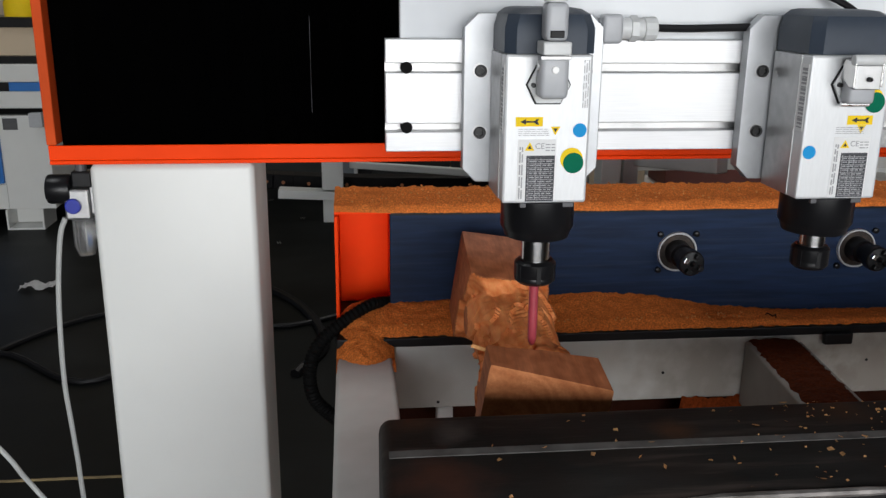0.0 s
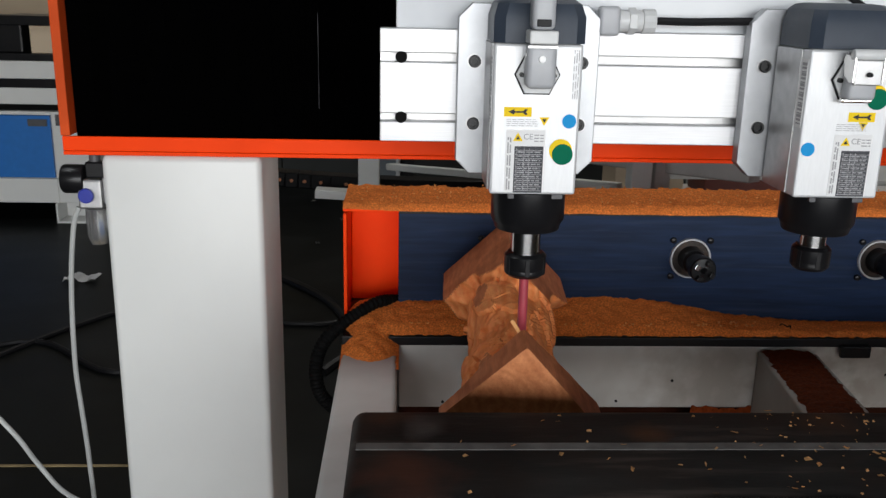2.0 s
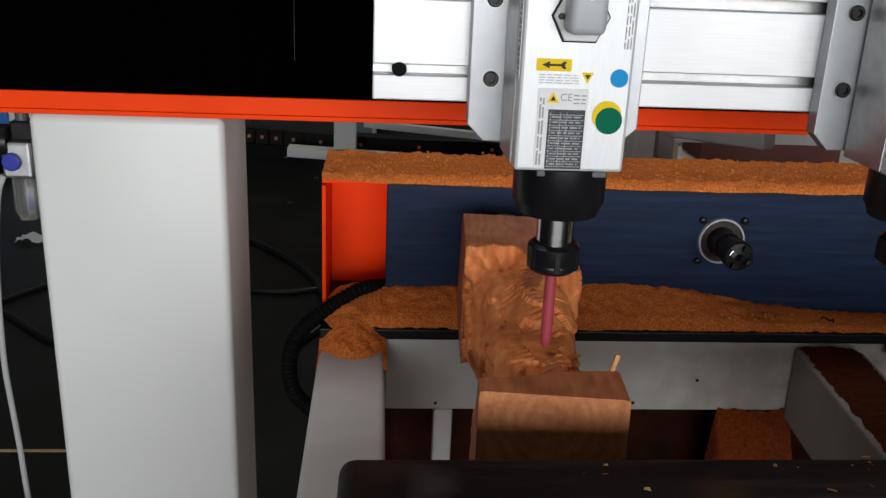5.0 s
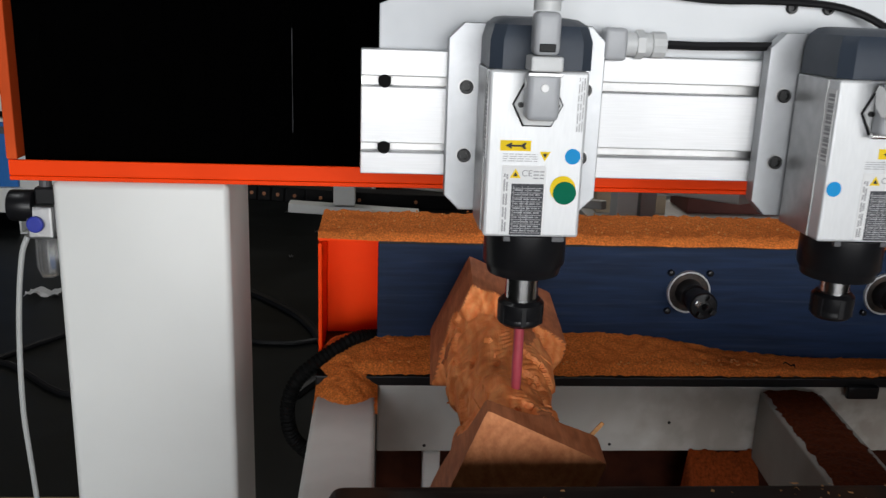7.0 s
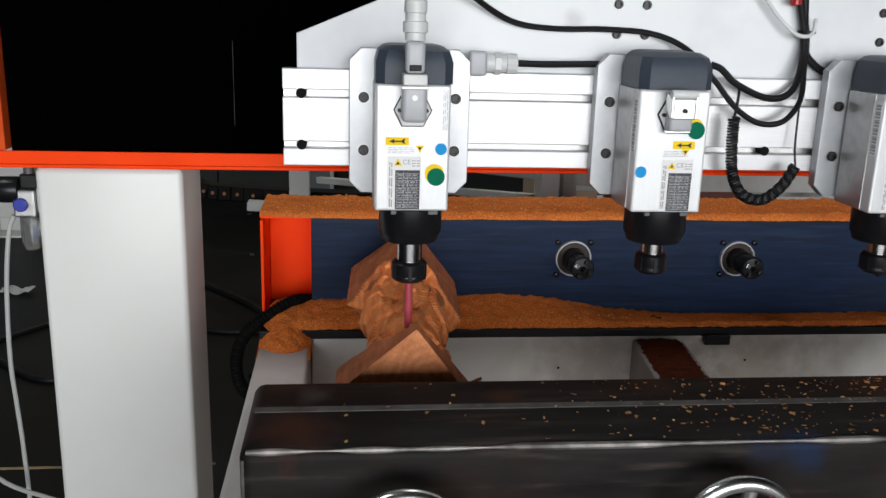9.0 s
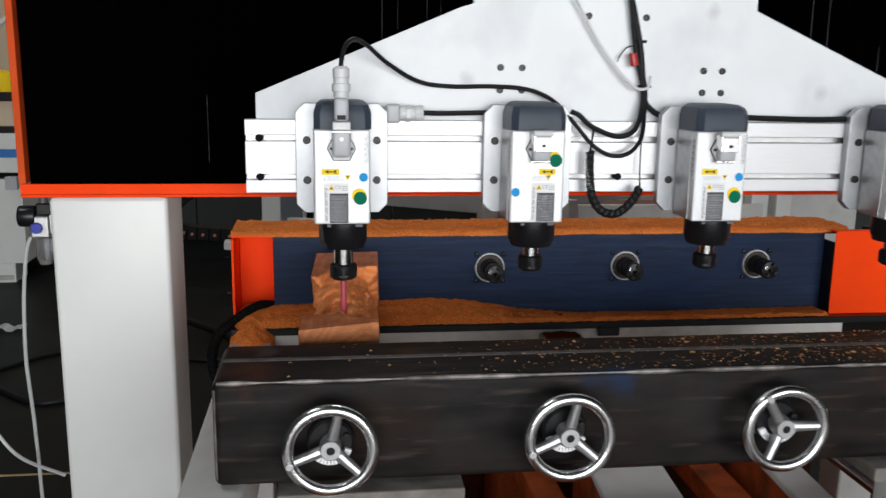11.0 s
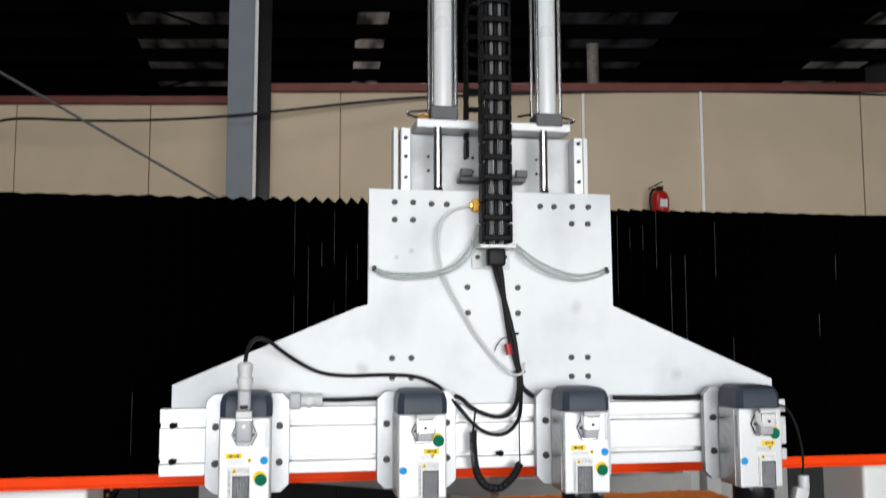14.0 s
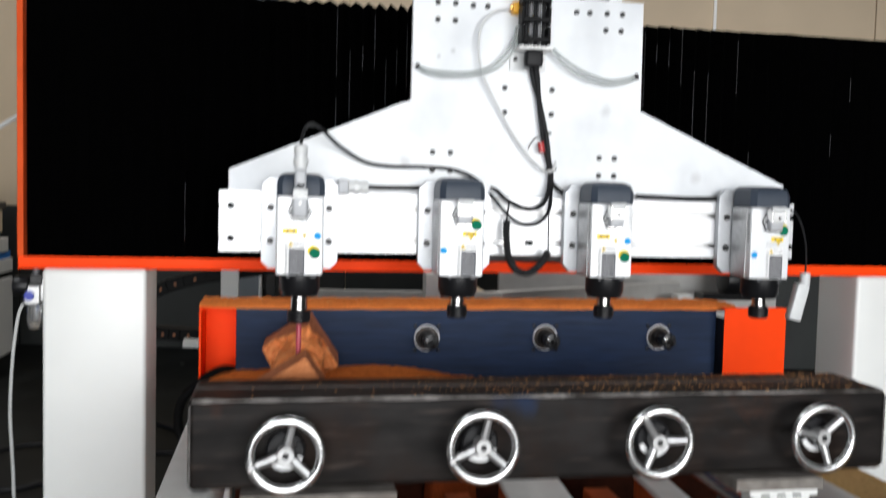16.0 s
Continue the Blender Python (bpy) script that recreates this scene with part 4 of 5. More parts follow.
        q = part("spanner_slot", box(-0.003, 0.003, -0.0266 * k, -0.0245 * k, -0.222 + dz, -0.2 + dz, 0.0005), M_RUBBER, nut)
        q.matrix_basis = Matrix.Translation((0, cy, 0)) @ Matrix.Rotation(a, 4, "Z")
    if plugged:
        part("cutter", lathe([(0, -0.2262), (0.006, -0.2262), (0.006, -0.262), (0.0062, -0.268), (0.0058, -0.3), (0.0052, -0.308), (0.002, -0.313), (0, -0.314)], (0, cy, 0), seg=20), M_PINK, s, "red-coated long cutter", True)
        part("collet", lathe([(0, -0.2261), (0.0095, -0.2261), (0.008, -0.2285), (0, -0.2285)], (0, cy, 0), seg=20), M_STEEL, s, "", True)
    # labels on the front
    y = f - 0.0004
    def at_label(name, b, material, dx, dz, label=""):
        o = part(name, b, material, body, label)
        o.location = (dx, 0, dz)
        return o
    A = variant == "a"
    nx = -0.0123 if A else 0.011
    at_label("rating_label", box(-0.023, 0.023, y, y + 0.0005, -0.037, 0.037), M_LABEL, nx, -0.0735, "white rating label")
    at_label("rating_table", box(-0.0165, 0.0175, y - 0.0004, y - 0.0001, -0.028, 0.027), M_TABLE, nx + 0.004, -0.0825, "black printed rating table")
    tb = bmesh.new()
    for k in range(11):
        box(nx - 0.0115, nx + 0.0205, y - 0.0008, y - 0.0005, -0.1085 + k * 0.0048, -0.1085 + k * 0.0048 + 0.0007, bm=tb)
    for dx in (0.0, 0.009, 0.015):
        box(nx - 0.0105 + dx, nx - 0.0105 + dx + 0.0006, y - 0.00075, y - 0.0005, -0.108, -0.058, bm=tb)
    tagged(part("table_grid", tb, M_TABLEINK, body), kind="stuff")
    bars(body, nx - 0.009, nx + 0.018, -0.1065, -0.058, y - 0.0006, 10, seed, M_TABLEINK, 0.3)
    bars(body, nx - 0.021, nx - 0.0155, -0.107, -0.045, y - 0.0001, 2, seed + 9, M_GREYINK, 0.6, True)
    at_label("warning_label", box(-0.016, 0.016, y, y + 0.0005, -0.0055, 0.0055), M_YELLOW, -0.0227 if A else 0.017, -0.0157, "yellow arrow label")
    at_label("arrow", prism([(-0.011, 0), (-0.004, 0.0032), (-0.004, 0.001), (0.006, 0.001), (0.0085, 0.0032), (0.0115, 0.0032), (0.0095, 0), (0.0115, -0.0032), (0.0085, -0.0032), (0.006, -0.001), (-0.004, -0.001), (-0.004, -0.0032)], y - 0.0004, y - 0.0001), M_INK, -0.0227 if A else 0.017, -0.0157)
    bars(body, nx - 0.023, nx + 0.013, -0.032, -0.0225, y, 4, seed + 3, M_GREYINK, 0.35)
    tri = [(-0.0058, 0.005), (0.0058, 0.005), (0, -0.005)]
    at_label("warning_triangle", prism(tri, y, y + 0.0005), M_YELLOW, 0.0085 if A else 0.02, -0.0265)
    at_label("triangle_mark", prism([(p * 0.45, q * 0.45 + 0.0008) for p, q in tri], y - 0.0004, y - 0.0001), M_INK, 0.0085 if A else 0.02, -0.0265)
    at_label("warning_triangle", prism([(-p, -q) for p, q in tri], y - 0.0003, y - 0.0001), M_YELLOW, nx - 0.009, -0.0445)
    at_label("triangle_mark", prism([(-p * 0.45, -q * 0.45 - 0.0008) for p, q in tri], y - 0.0006, y - 0.0004), M_INK, nx - 0.009, -0.0445)
    bars(body, nx + 0.010, nx + 0.021, -0.05, -0.0395, y - 0.0002, 3, seed + 5, M_GREYINK, 0.35)
    mark = bpy.data.curves.new("conformity_mark", "FONT")
    mark.body, mark.size, mark.extrude, mark.align_x, mark.align_y = "CE", 0.0095, 0.0001, "CENTER", "CENTER"
    mark.materials.append(M_GREYINK)
    mk = new("conformity_mark", mark)
    mk.parent = body
    mk.matrix_basis = Matrix.Translation((nx + 0.003, y - 0.0006, -0.0445)) @ Matrix.Rotation(math.pi / 2, 4, "X")
    at_label("inspection_dot", disc(0.0082, y, 28), M_BLUEDOT, 0.0375 if A else -0.0425, -0.0258 if A else -0.0545, "blue round sticker")
    gx, gz = (0.0315, -0.0645) if A else (0.0325, 0.0055)
    at_label("sticker_backing", disc(0.0135 if A else 0.012, y, 32), M_YELLOW, gx - 0.0022, gz + 0.0046, "yellow round sticker beneath")
    at_label("inspection_dot", disc(0.0123, y - 0.0006, 32), M_GREEN, gx, gz, "dark green round sticker")
    if A:
        bars(body, 0.039, 0.047, 0.0, 0.055, y, 3, seed + 7, M_GREYINK, 0.4, True)
    q = part("side_label", box(-0.0006, 0.0, -0.034, -0.012, -0.03, 0.05), M_LABEL, body, "white barcode side label")
    q.location = (-0.0528, -0.0605, 0)
    bar = bmesh.new()
    for k in range(18):
        box(-0.0009, -0.0007, -0.032, -0.02, -0.026 + k * 0.004, -0.0245 + k * 0.004 + 0.001 * (k % 3), bm=bar)
    tagged(part("barcode", bar, M_GREYINK, q), kind="stuff")
    # socket and plug
    hexa = [(-0.0265, 0), (-0.015, 0.0225), (0.015, 0.0225), (0.0265, 0), (0.015, -0.0225), (-0.015, -0.0225)]
    px = -0.0024 if plugged else 0.0
    so = part("socket_gasket", prism(hexa, y - 0.0015, y + 0.0003, 0.0005), M_RUBBER, s, "black hexagonal socket gasket")
    so.location = (px, 0, 0.027)
    so2 = part("socket_flange", prism([(a * 0.93, b * 0.93) for a, b in hexa], y - 0.005, y - 0.0015, 0.001), M_PALEPLASTIC, s)
    so2.location = (px, 0, 0.027)
    for dx in (-0.0185, 0.0185):
        bolt(so2, dx, y - 0.005, 0, 0.0028, "screw")
    if plugged:
        hood = part("plug_hood", box(px - 0.0165, px + 0.0165, y - 0.034, y - 0.005, 0.0135, 0.062, 0.0065, seg=3), M_GREYPLASTIC, s, "grey plug hood", True)
        for dx in (-0.0172, 0.0158):
            part("hood_hinge", cyl((px + dx, y - 0.02, 0.05), (px + dx + 0.0014, y - 0.02, 0.05), 0.006, seg=14), M_CAST, hood)
        part("plug_clip", box(px - 0.0158, px + 0.0158, y - 0.041, y - 0.004, 0.0625, 0.077, 0.002), M_PALEPLASTIC, s, "pale locking lever")
        part("latch_pin", cyl((px, y - 0.0362, 0.0465), (px, y - 0.0338, 0.0465), 0.004, seg=14, bevel=0.0006), M_STRIP, hood, "white round latch button")
        part("hood_brow", box(px - 0.0172, px + 0.0172, y - 0.0355, y - 0.0341, 0.0575, 0.0615, 0.0006), M_CAST, hood)
        part("plug_neck", box(px - 0.0128, px + 0.0128, y - 0.036, y - 0.006, 0.0775, 0.119, 0.006, seg=3), M_GREYPLASTIC, s, "grey cable hood", True)
        part("neck_slot", box(px - 0.008, px + 0.008, y - 0.0368, y - 0.034, 0.081, 0.089, 0.001), M_RUBBER, s)
        gl = lathe([(0, 0.1195), (0.0135, 0.1195), (0.0135, 0.1290), (0.0165, 0.1300), (0.0165, 0.1430), (0.0135, 0.1440), (0.0135, 0.1540), (0.015, 0.1550), (0.015, 0.1690), (0.009, 0.1740), (0, 0.1740)], (px, y - 0.02, 0), seg=12)
        part("cable_gland", gl, M_PALEPLASTIC, s, "pale ribbed cable gland", True)
    else:
        part("socket_lid", box(px - 0.0165, px + 0.0165, y - 0.026, y - 0.005, 0.006, 0.046, 0.005, seg=3), M_GREYPLASTIC, s, "grey plastic socket lid", True)
        lever = part("latch_lever", box(px - 0.0155, px + 0.0155, y - 0.034, y - 0.0305, 0.024, 0.052, 0.0012), M_CAST, s, "bent bright metal locking lever")
        for dx in (-0.018, 0.0155):
            part("lever_cheek", prism([(y - 0.034, 0.027), (y - 0.034, 0.055), (y - 0.012, 0.058), (y - 0.007, 0.05), (y - 0.012, 0.034), (y - 0.026, 0.026)], px + dx, px + dx + 0.0024, 0.0005), M_STEEL, lever).matrix_basis = Matrix(((0, 1, 0, 0), (1, 0, 0, 0), (0, 0, 1, 0), (0, 0, 0, 1)))
        part("lever_lip", cyl((px - 0.0185, y - 0.029, 0.0575), (px + 0.0185, y - 0.029, 0.0575), 0.0062, seg=16, bevel=0.001), M_PALEPLASTIC, lever, "pale rolled edge", True)
        bolt(lever, px, y - 0.0342, 0.036, 0.0028, "rivet")
        part("hinge", cyl((px - 0.0175, y - 0.012, 0.005), (px + 0.0175, y - 0.012, 0.005), 0.003, seg=10), M_STEEL, s)
    LIFTED.append(s)
    return s


milling_spindle((0.0, 0.0, 1.2295), "a", True, 11)
milling_spindle((0.3655, 0.0, 1.2295), "b", False, 21)
milling_spindle((0.7265, 0.0, 1.2295), "a", False, 31)
milling_spindle((1.133, 0.0, 1.2295), "b", False, 41)


# ---------------------------------------------------------------- cables on the carriage
def cable(name, label, pts, r, material=M_RUBBER, category="cable", extra=()):
    o = thing(name, label, category, pts[0])
    a = Vector(pts[0])
    part("sheath", sweep([Vector(p) - a for p in pts], r), material, o, "", True)
    for e in extra:
        e.parent = o
        e.location = Vector(e.location) - a
    LIFTED.append(o)
    return o


cable("power_cable", "black power cable looping from the working spindle across the plate",
      [(-0.003, -0.118, 1.400), (-0.000, -0.112, 1.421), (0.008, -0.100, 1.442), (0.024, -0.075, 1.451), (0.045, -0.045, 1.443), (0.089, 0.005, 1.409), (0.150, 0.031, 1.376), (0.213, 0.034, 1.367), (0.296, 0.034, 1.368),
       (0.368, 0.03, 1.363), (0.417, 0.015, 1.342), (0.455, 0.0, 1.302), (0.492, -0.01, 1.259), (0.53, -0.012, 1.237), (0.569, -0.01, 1.24), (0.6, 0.005, 1.271), (0.61, 0.025, 1.32), (0.612, 0.034, 1.369),
       (0.592, 0.034, 1.44), (0.575, 0.03, 1.54), (0.566, 0.02, 1.6), (0.556, 0.02, 1.645)], 0.0044)
cable("power_cable", "black cable loop hanging below the bundle",
      [(0.45, 0.0, 1.322), (0.466, -0.004, 1.315), (0.491, -0.006, 1.294), (0.542, -0.006, 1.274), (0.58, 0.0, 1.283), (0.602, 0.02, 1.32), (0.606, 0.03, 1.37), (0.588, 0.03, 1.44), (0.572, 0.028, 1.54), (0.562, 0.022, 1.6), (0.55, 0.02, 1.645)], 0.0052)
cable("power_cable", "thick black cable running down from the drag chain",
      [(0.542, 0.018, 1.65), (0.555, 0.03, 1.6), (0.576, 0.03, 1.53), (0.596, 0.031, 1.45), (0.606, 0.033, 1.385), (0.612, 0.034, 1.345), (0.628, 0.034, 1.325), (0.65, 0.034, 1.312), (0.665, 0.034, 1.308)], 0.0058)
cable("power_cable", "black cable along the rail behind the mounting plates",
      [(0.83, 0.02, 1.311), (0.9, 0.02, 1.3095), (0.98, 0.02, 1.3085), (1.05, 0.02, 1.31)], 0.0058)
cable("power_cable", "thin black twin cable from the side gland along the rail",
      [(0.157, 0.014, 1.316), (0.2, 0.014, 1.3155), (0.24, 0.014, 1.3165), (0.3, 0.014, 1.318)], 0.005)
gl = thing("cable_gland", "pale grey plastic gland beside the working spindle", "cable gland", (0.09, 0.014, 1.315))
part("hood", box(-0.004, 0.022, -0.017, 0.006, -0.018, 0.018, 0.005, seg=3), M_GREYPLASTIC, gl, "", True)
part("neck", cyl((0.022, 0, 0), (0.052, 0, 0), 0.0135, seg=12, bevel=0.001), M_PALEPLASTIC, gl, "", True)
part("lock_nut", cyl((0.034, 0, 0), (0.044, 0, 0), 0.0165, seg=6, bevel=0.001), M_PALEPLASTIC, gl)
part("seal_nut", cyl((0.052, 0, 0), (0.068, 0, 0), 0.015, seg=12, bevel=0.001), M_PALEPLASTIC, gl)
LIFTED.append(gl)
tape = part("red_tape", cyl((0.584, 0.024, 1.412), (0.579, 0.024, 1.437), 0.0078, seg=12, bevel=0.001), M_RED, None)
tagged(tape, "red tape wound round the cable bundle", "tape")
LIFTED.append(tape)
for z, x in ((1.372, 0.609), (1.46, 0.594)):
    tie = part("cable_tie", lathe([(0.0125, -0.0025), (0.0135, -0.0025), (0.0135, 0.0025), (0.0125, 0.0025)], (x, 0.03, z), seg=16), M_RUBBER, None)
    tagged(tie, "black cable tie round the bundle", "cable tie", "cable ties")
    LIFTED.append(tie)
coil = []
core = smooth_line([(0.489, -0.015, 1.245), (0.49, -0.016, 1.2), (0.497, -0.016, 1.155), (0.517, -0.016, 1.126), (0.549, -0.016, 1.12), (0.578, -0.016, 1.142), (0.596, -0.014, 1.172)], 64)
for i, p in enumerate(core):
    d = (core[min(i + 1, len(core) - 1)] - core[max(i - 1, 0)]).normalized()
    u = Vector((0, 1, 0))
    w = d.cross(u).normalized()
    a = i * 1.0
    coil.append(p + (u * math.cos(a) + w * math.sin(a)) * 0.0075)
o = thing("coiled_cable", "black coiled tool cable hanging below the rail", "cable", coil[0])
part("coil", sweep([q - coil[0] for q in coil], 0.0021, seg=5, step=0), M_RUBBER, o, "", True)
part("lead", sweep([Vector(q) - coil[0] for q in ((0.489, -0.015, 1.245), (0.493, -0.012, 1.27), (0.497, -0.004, 1.29))], 0.0022, seg=6), M_RUBBER, o, "", True)
part("lead", sweep([Vector(q) - coil[0] for q in ((0.596, -0.014, 1.172), (0.599, 0.0, 1.2), (0.6, 0.005, 1.25), (0.604, 0.015, 1.3), (0.606, 0.028, 1.36))], 0.0016, seg=6), M_RUBBER, o, "", True)
LIFTED.append(o)
cable("wire", "thin loose black wire end beside the bundle", [(0.588, 0.034, 1.452), (0.57, 0.034, 1.448), (0.556, 0.034, 1.432), (0.552, 0.036, 1.42)], 0.0012)
for line, tip in (([(0.272, 0.036, 1.605), (0.293, 0.026, 1.592), (0.337, 0.020, 1.586), (0.402, 0.018, 1.590), (0.454, 0.018, 1.605), (0.487, 0.018, 1.633), (0.506, 0.018, 1.665), (0.517, 0.020, 1.702)], 0),
                  ([(0.273, 0.036, 1.610), (0.297, 0.028, 1.600), (0.340, 0.023, 1.596), (0.402, 0.021, 1.599), (0.449, 0.021, 1.614), (0.483, 0.021, 1.645), (0.502, 0.021, 1.679), (0.510, 0.022, 1.712)], 0),
                  ([(0.594, 0.016, 1.666), (0.633, 0.016, 1.625), (0.681, 0.018, 1.599), (0.744, 0.022, 1.585), (0.795, 0.030, 1.592), (0.827, 0.037, 1.605)], -1),
                  ([(0.600, 0.018, 1.666), (0.639, 0.019, 1.636), (0.690, 0.021, 1.610), (0.749, 0.024, 1.596), (0.796, 0.031, 1.602), (0.825, 0.037, 1.612)], -1)):
    o = cable("air_hose", "translucent grey air hose with a black end fitting", line, 0.0029, M_CLEARHOSE, "hose")
    o["group"] = "air hoses on the plate"
    f = Vector(line[tip]) - Vector(line[0])
    part("fitting", cyl(f + Vector((-0.004, -0.002, 0)), f + Vector((0.004, -0.002, 0.001)), 0.0042, seg=10), M_BLACK, o, "black push-in fitting")
cable("sensor_cable", "white sensor cable hanging in a loop", [(0.500, 0.030, 1.754), (0.487, 0.029, 1.755), (0.450, 0.026, 1.742), (0.424, 0.024, 1.711), (0.417, 0.022, 1.665), (0.423, 0.022, 1.619), (0.439, 0.024, 1.575), (0.468, 0.026, 1.523), (0.507, 0.028, 1.459), (0.552, 0.026, 1.401), (0.583, 0.020, 1.372), (0.600, 0.016, 1.366), (0.613, 0.018, 1.372), (0.619, 0.024, 1.392)], 0.003, M_PALEPLASTIC)
sn = thing("proximity_sensor", "small amber inductive sensor at the top of the plate", "sensor", (0.512, 0.034, 1.757))
part("housing", box(-0.012, 0.016, -0.014, 0.01, -0.014, 0.014, 0.002), M_SENSOR, sn)
part("cap", box(-0.018, -0.0125, -0.01, 0.006, -0.006, 0.006, 0.001), M_BRASS, sn)
LIFTED.append(sn)
hs = thing("connector_plug", "pale grey connector plug hanging from a thin black cable", "plug", (1.2885, -0.005, 1.125))
body = part("housing", box(-0.017, 0.017, -0.013, 0.013, -0.125, -0.03, 0.004), M_PALEPLASTIC, hs, "", True)
body.rotation_euler = (0, radians(14), 0)
part("gland", cyl((0, 0, -0.032), (0.0, 0, 0.0), 0.013, seg=12, bevel=0.002), M_PALEPLASTIC, hs, "", True)
part("cord", sweep([(-0.05, 0.02, 0.165), (-0.03, 0.01, 0.155), (-0.014, 0.002, 0.12), (-0.002, 0, 0.07), (0.001, 0, 0.03), (0, 0, 0.0)], 0.0026, seg=8), M_RUBBER, hs, "", True)
LIFTED.append(hs)


# ---------------------------------------------------------------- drag chain
def drag_chain():
    c = thing("drag_chain", "black plastic drag chain standing above the carriage", "cable chain", (0.547, -0.005, 1.665))
    def link(o, k):
        w, h = 0.032, 0.0465
        sides = [part("link_plate", box(s * w - 0.004, s * w + 0.004, -0.019, 0.019, 0, h - 0.002, 0.003), M_CHAIN, c) for s in (-1, 1)]
        bar = part("link_bar", box(-w - 0.001, w + 0.001, -0.0215, -0.0165, 0.004, 0.0185, 0.003), M_CHAIN, c)
        return (*sides, bar)
    base = None
    for k in range(13):
        if base is None:
            base = link(c, k)
            continue
        for src in base:
            q = src.copy()
            scene.collection.objects.link(q)
            q.parent = c
            q.location = (0, 0, k * 0.0465)
    # the bend and the run down behind
    R = 0.055
    for k in range(1, 5):
        a = math.pi * k / 5
        for src in base:
            q = src.copy()
            scene.collection.objects.link(q)
            q.parent = c
            q.matrix_basis = Matrix.Translation((-0.012 * k / 5, R - R * math.cos(a), 0.572 + R * math.sin(a))) @ Matrix.Rotation(-a, 4, "X")
    for k in range(8):
        for src in base:
            q = src.copy()
            scene.collection.objects.link(q)
            q.parent = c
            q.matrix_basis = Matrix.Translation((-0.014, 2 * R, 0.587 - k * 0.0465)) @ Matrix.Rotation(math.pi, 4, "X")
    for k, x in enumerate((-0.02, -0.009, 0.002, 0.012, 0.022)):
        part("inner_cable", sweep([(x, 0.0 + 0.003 * (k % 2), -0.01), (x, 0.002, 0.2), (x + 0.001, -0.002, 0.4), (x, 0, 0.585)], 0.0046, seg=8), M_RUBBER if k % 2 == 0 else M_GREYCABLE, c, "", True)
    part("cable_sleeve", box(-0.021, 0.021, -0.012, 0.016, -0.052, -0.012, 0.006, seg=3), M_RUBBER, c, "", True)
    LIFTED.append(c)


drag_chain()


# ---------------------------------------------------------------- lift cylinders on the beam
def lift():
    s = thing("lift_slide", "aluminium back plate with vertical guide rails behind the carriage", "slide", (0.55, 0.09, 1.35))
    part("back_plate", box(-0.225, 0.235, 0.03, 0.049, -0.1, 0.595, 0.002), M_SLIDEPLATE, s)
    for x in (-0.2, 0.225):
        part("guide_rail", box(x - 0.012, x + 0.012, -0.012, 0.029, -0.1, 0.6 if x < 0 else 0.59, 0.002), M_ALU, s, "bright guide rail")
        o = x - 0.028 if x < 0 else x + 0.0165
        part("guide_block", box(o, o + 0.0115, 0.0, 0.05, 0.1, 0.602 if x < 0 else 0.592, 0.002), M_WHITE, s)
        for z in (0.48, 0.53, 0.575):
            bolt(s, x, -0.0125, z, 0.0045)
    for x in (-0.14, -0.03, 0.13):
        for z in (0.505, 0.54):
            bolt(s, x, 0.0295, z, 0.0035)
    part("stop_bracket", box(-0.07, 0.09, -0.02, 0.028, 0.475, 0.485, 0.001), M_DARKGREY, s, "dark steel stop bracket")
    for x in (-0.055, 0.08):
        part("stop_block", box(x - 0.014, x + 0.014, -0.022, -0.004, 0.486, 0.504, 0.002), M_DARKGREY, s)
    part("cross_bar", box(-0.178, 0.2, -0.035, 0.05, 0.596, 0.618, 0.003), M_ALU, s, "aluminium cylinder cross bar")
    for x, side in ((0.439, -1), (0.696, 1)):
        c = thing("lift_cylinder", "bright pneumatic lift cylinder with black end caps", "pneumatic cylinder", (x, 0.085, 1.967 if side < 0 else 1.959), "lift cylinders")
        part("barrel", cyl((0, 0, 0.034), (0, 0, 0.434), 0.026, seg=36), M_BARREL, c, "", True)
        part("end_cap", box(-0.033, 0.033, -0.033, 0.033, 0.435, 0.464, 0.004), M_BLACK, c, "black end cap")
        part("end_cap", box(-0.033, 0.033, -0.033, 0.033, 0.0, 0.033, 0.004), M_DARKGREY, c, "dark lower cap")
        for dx in (-0.028, 0.028):
            for dy in (-0.028, 0.028):
                part("tie_rod", cyl((dx, dy, 0.034), (dx, dy, 0.434), 0.0045, seg=10), M_CHROME, c, "", True)
        part("fitting", cyl((side * 0.034, 0, 0.452), (side * 0.052, 0, 0.452), 0.006, seg=8), M_BRASS, c, "brass fitting")
        part("fitting", cyl((side * 0.034, 0, 0.014), (side * 0.058, 0, 0.014), 0.006, seg=8), M_BRASS, c, "brass fitting")
        r = thing("piston_rod", "polished piston rod fixed to the carriage plate", "piston rod", (x - 0.016, 0.058, 1.785), "piston rods")
        part("rod", cyl((0, 0, 0.0), (0, 0, 0.16), 0.0105, seg=20), M_CHROME, r, "", True)
        part("rod_nut", cyl((0, 0, 0.003), (0, 0, 0.016), 0.0125, seg=6), M_STEEL, r)
        LIFTED.append(r)
        h = thing("air_hose", "thin black air hose curling behind the cylinders", "hose", (x + side * 0.058, 0.085, 1.976))
        part("sheath", sweep([(0, 0, 0), (side * 0.02, 0.02, 0.012), (side * 0.01, 0.08, 0.035), (-side * 0.06, 0.1, 0.045), (-side * 0.11, 0.07, 0.03)], 0.003, seg=8), M_RUBBER, h, "", True)


lift()


# ---------------------------------------------------------------- workpiece
AXIS_AT, AXIS_TO = Vector((-0.007, -0.13, 0.857)), Vector((0.022, 0.4345, 0.894))


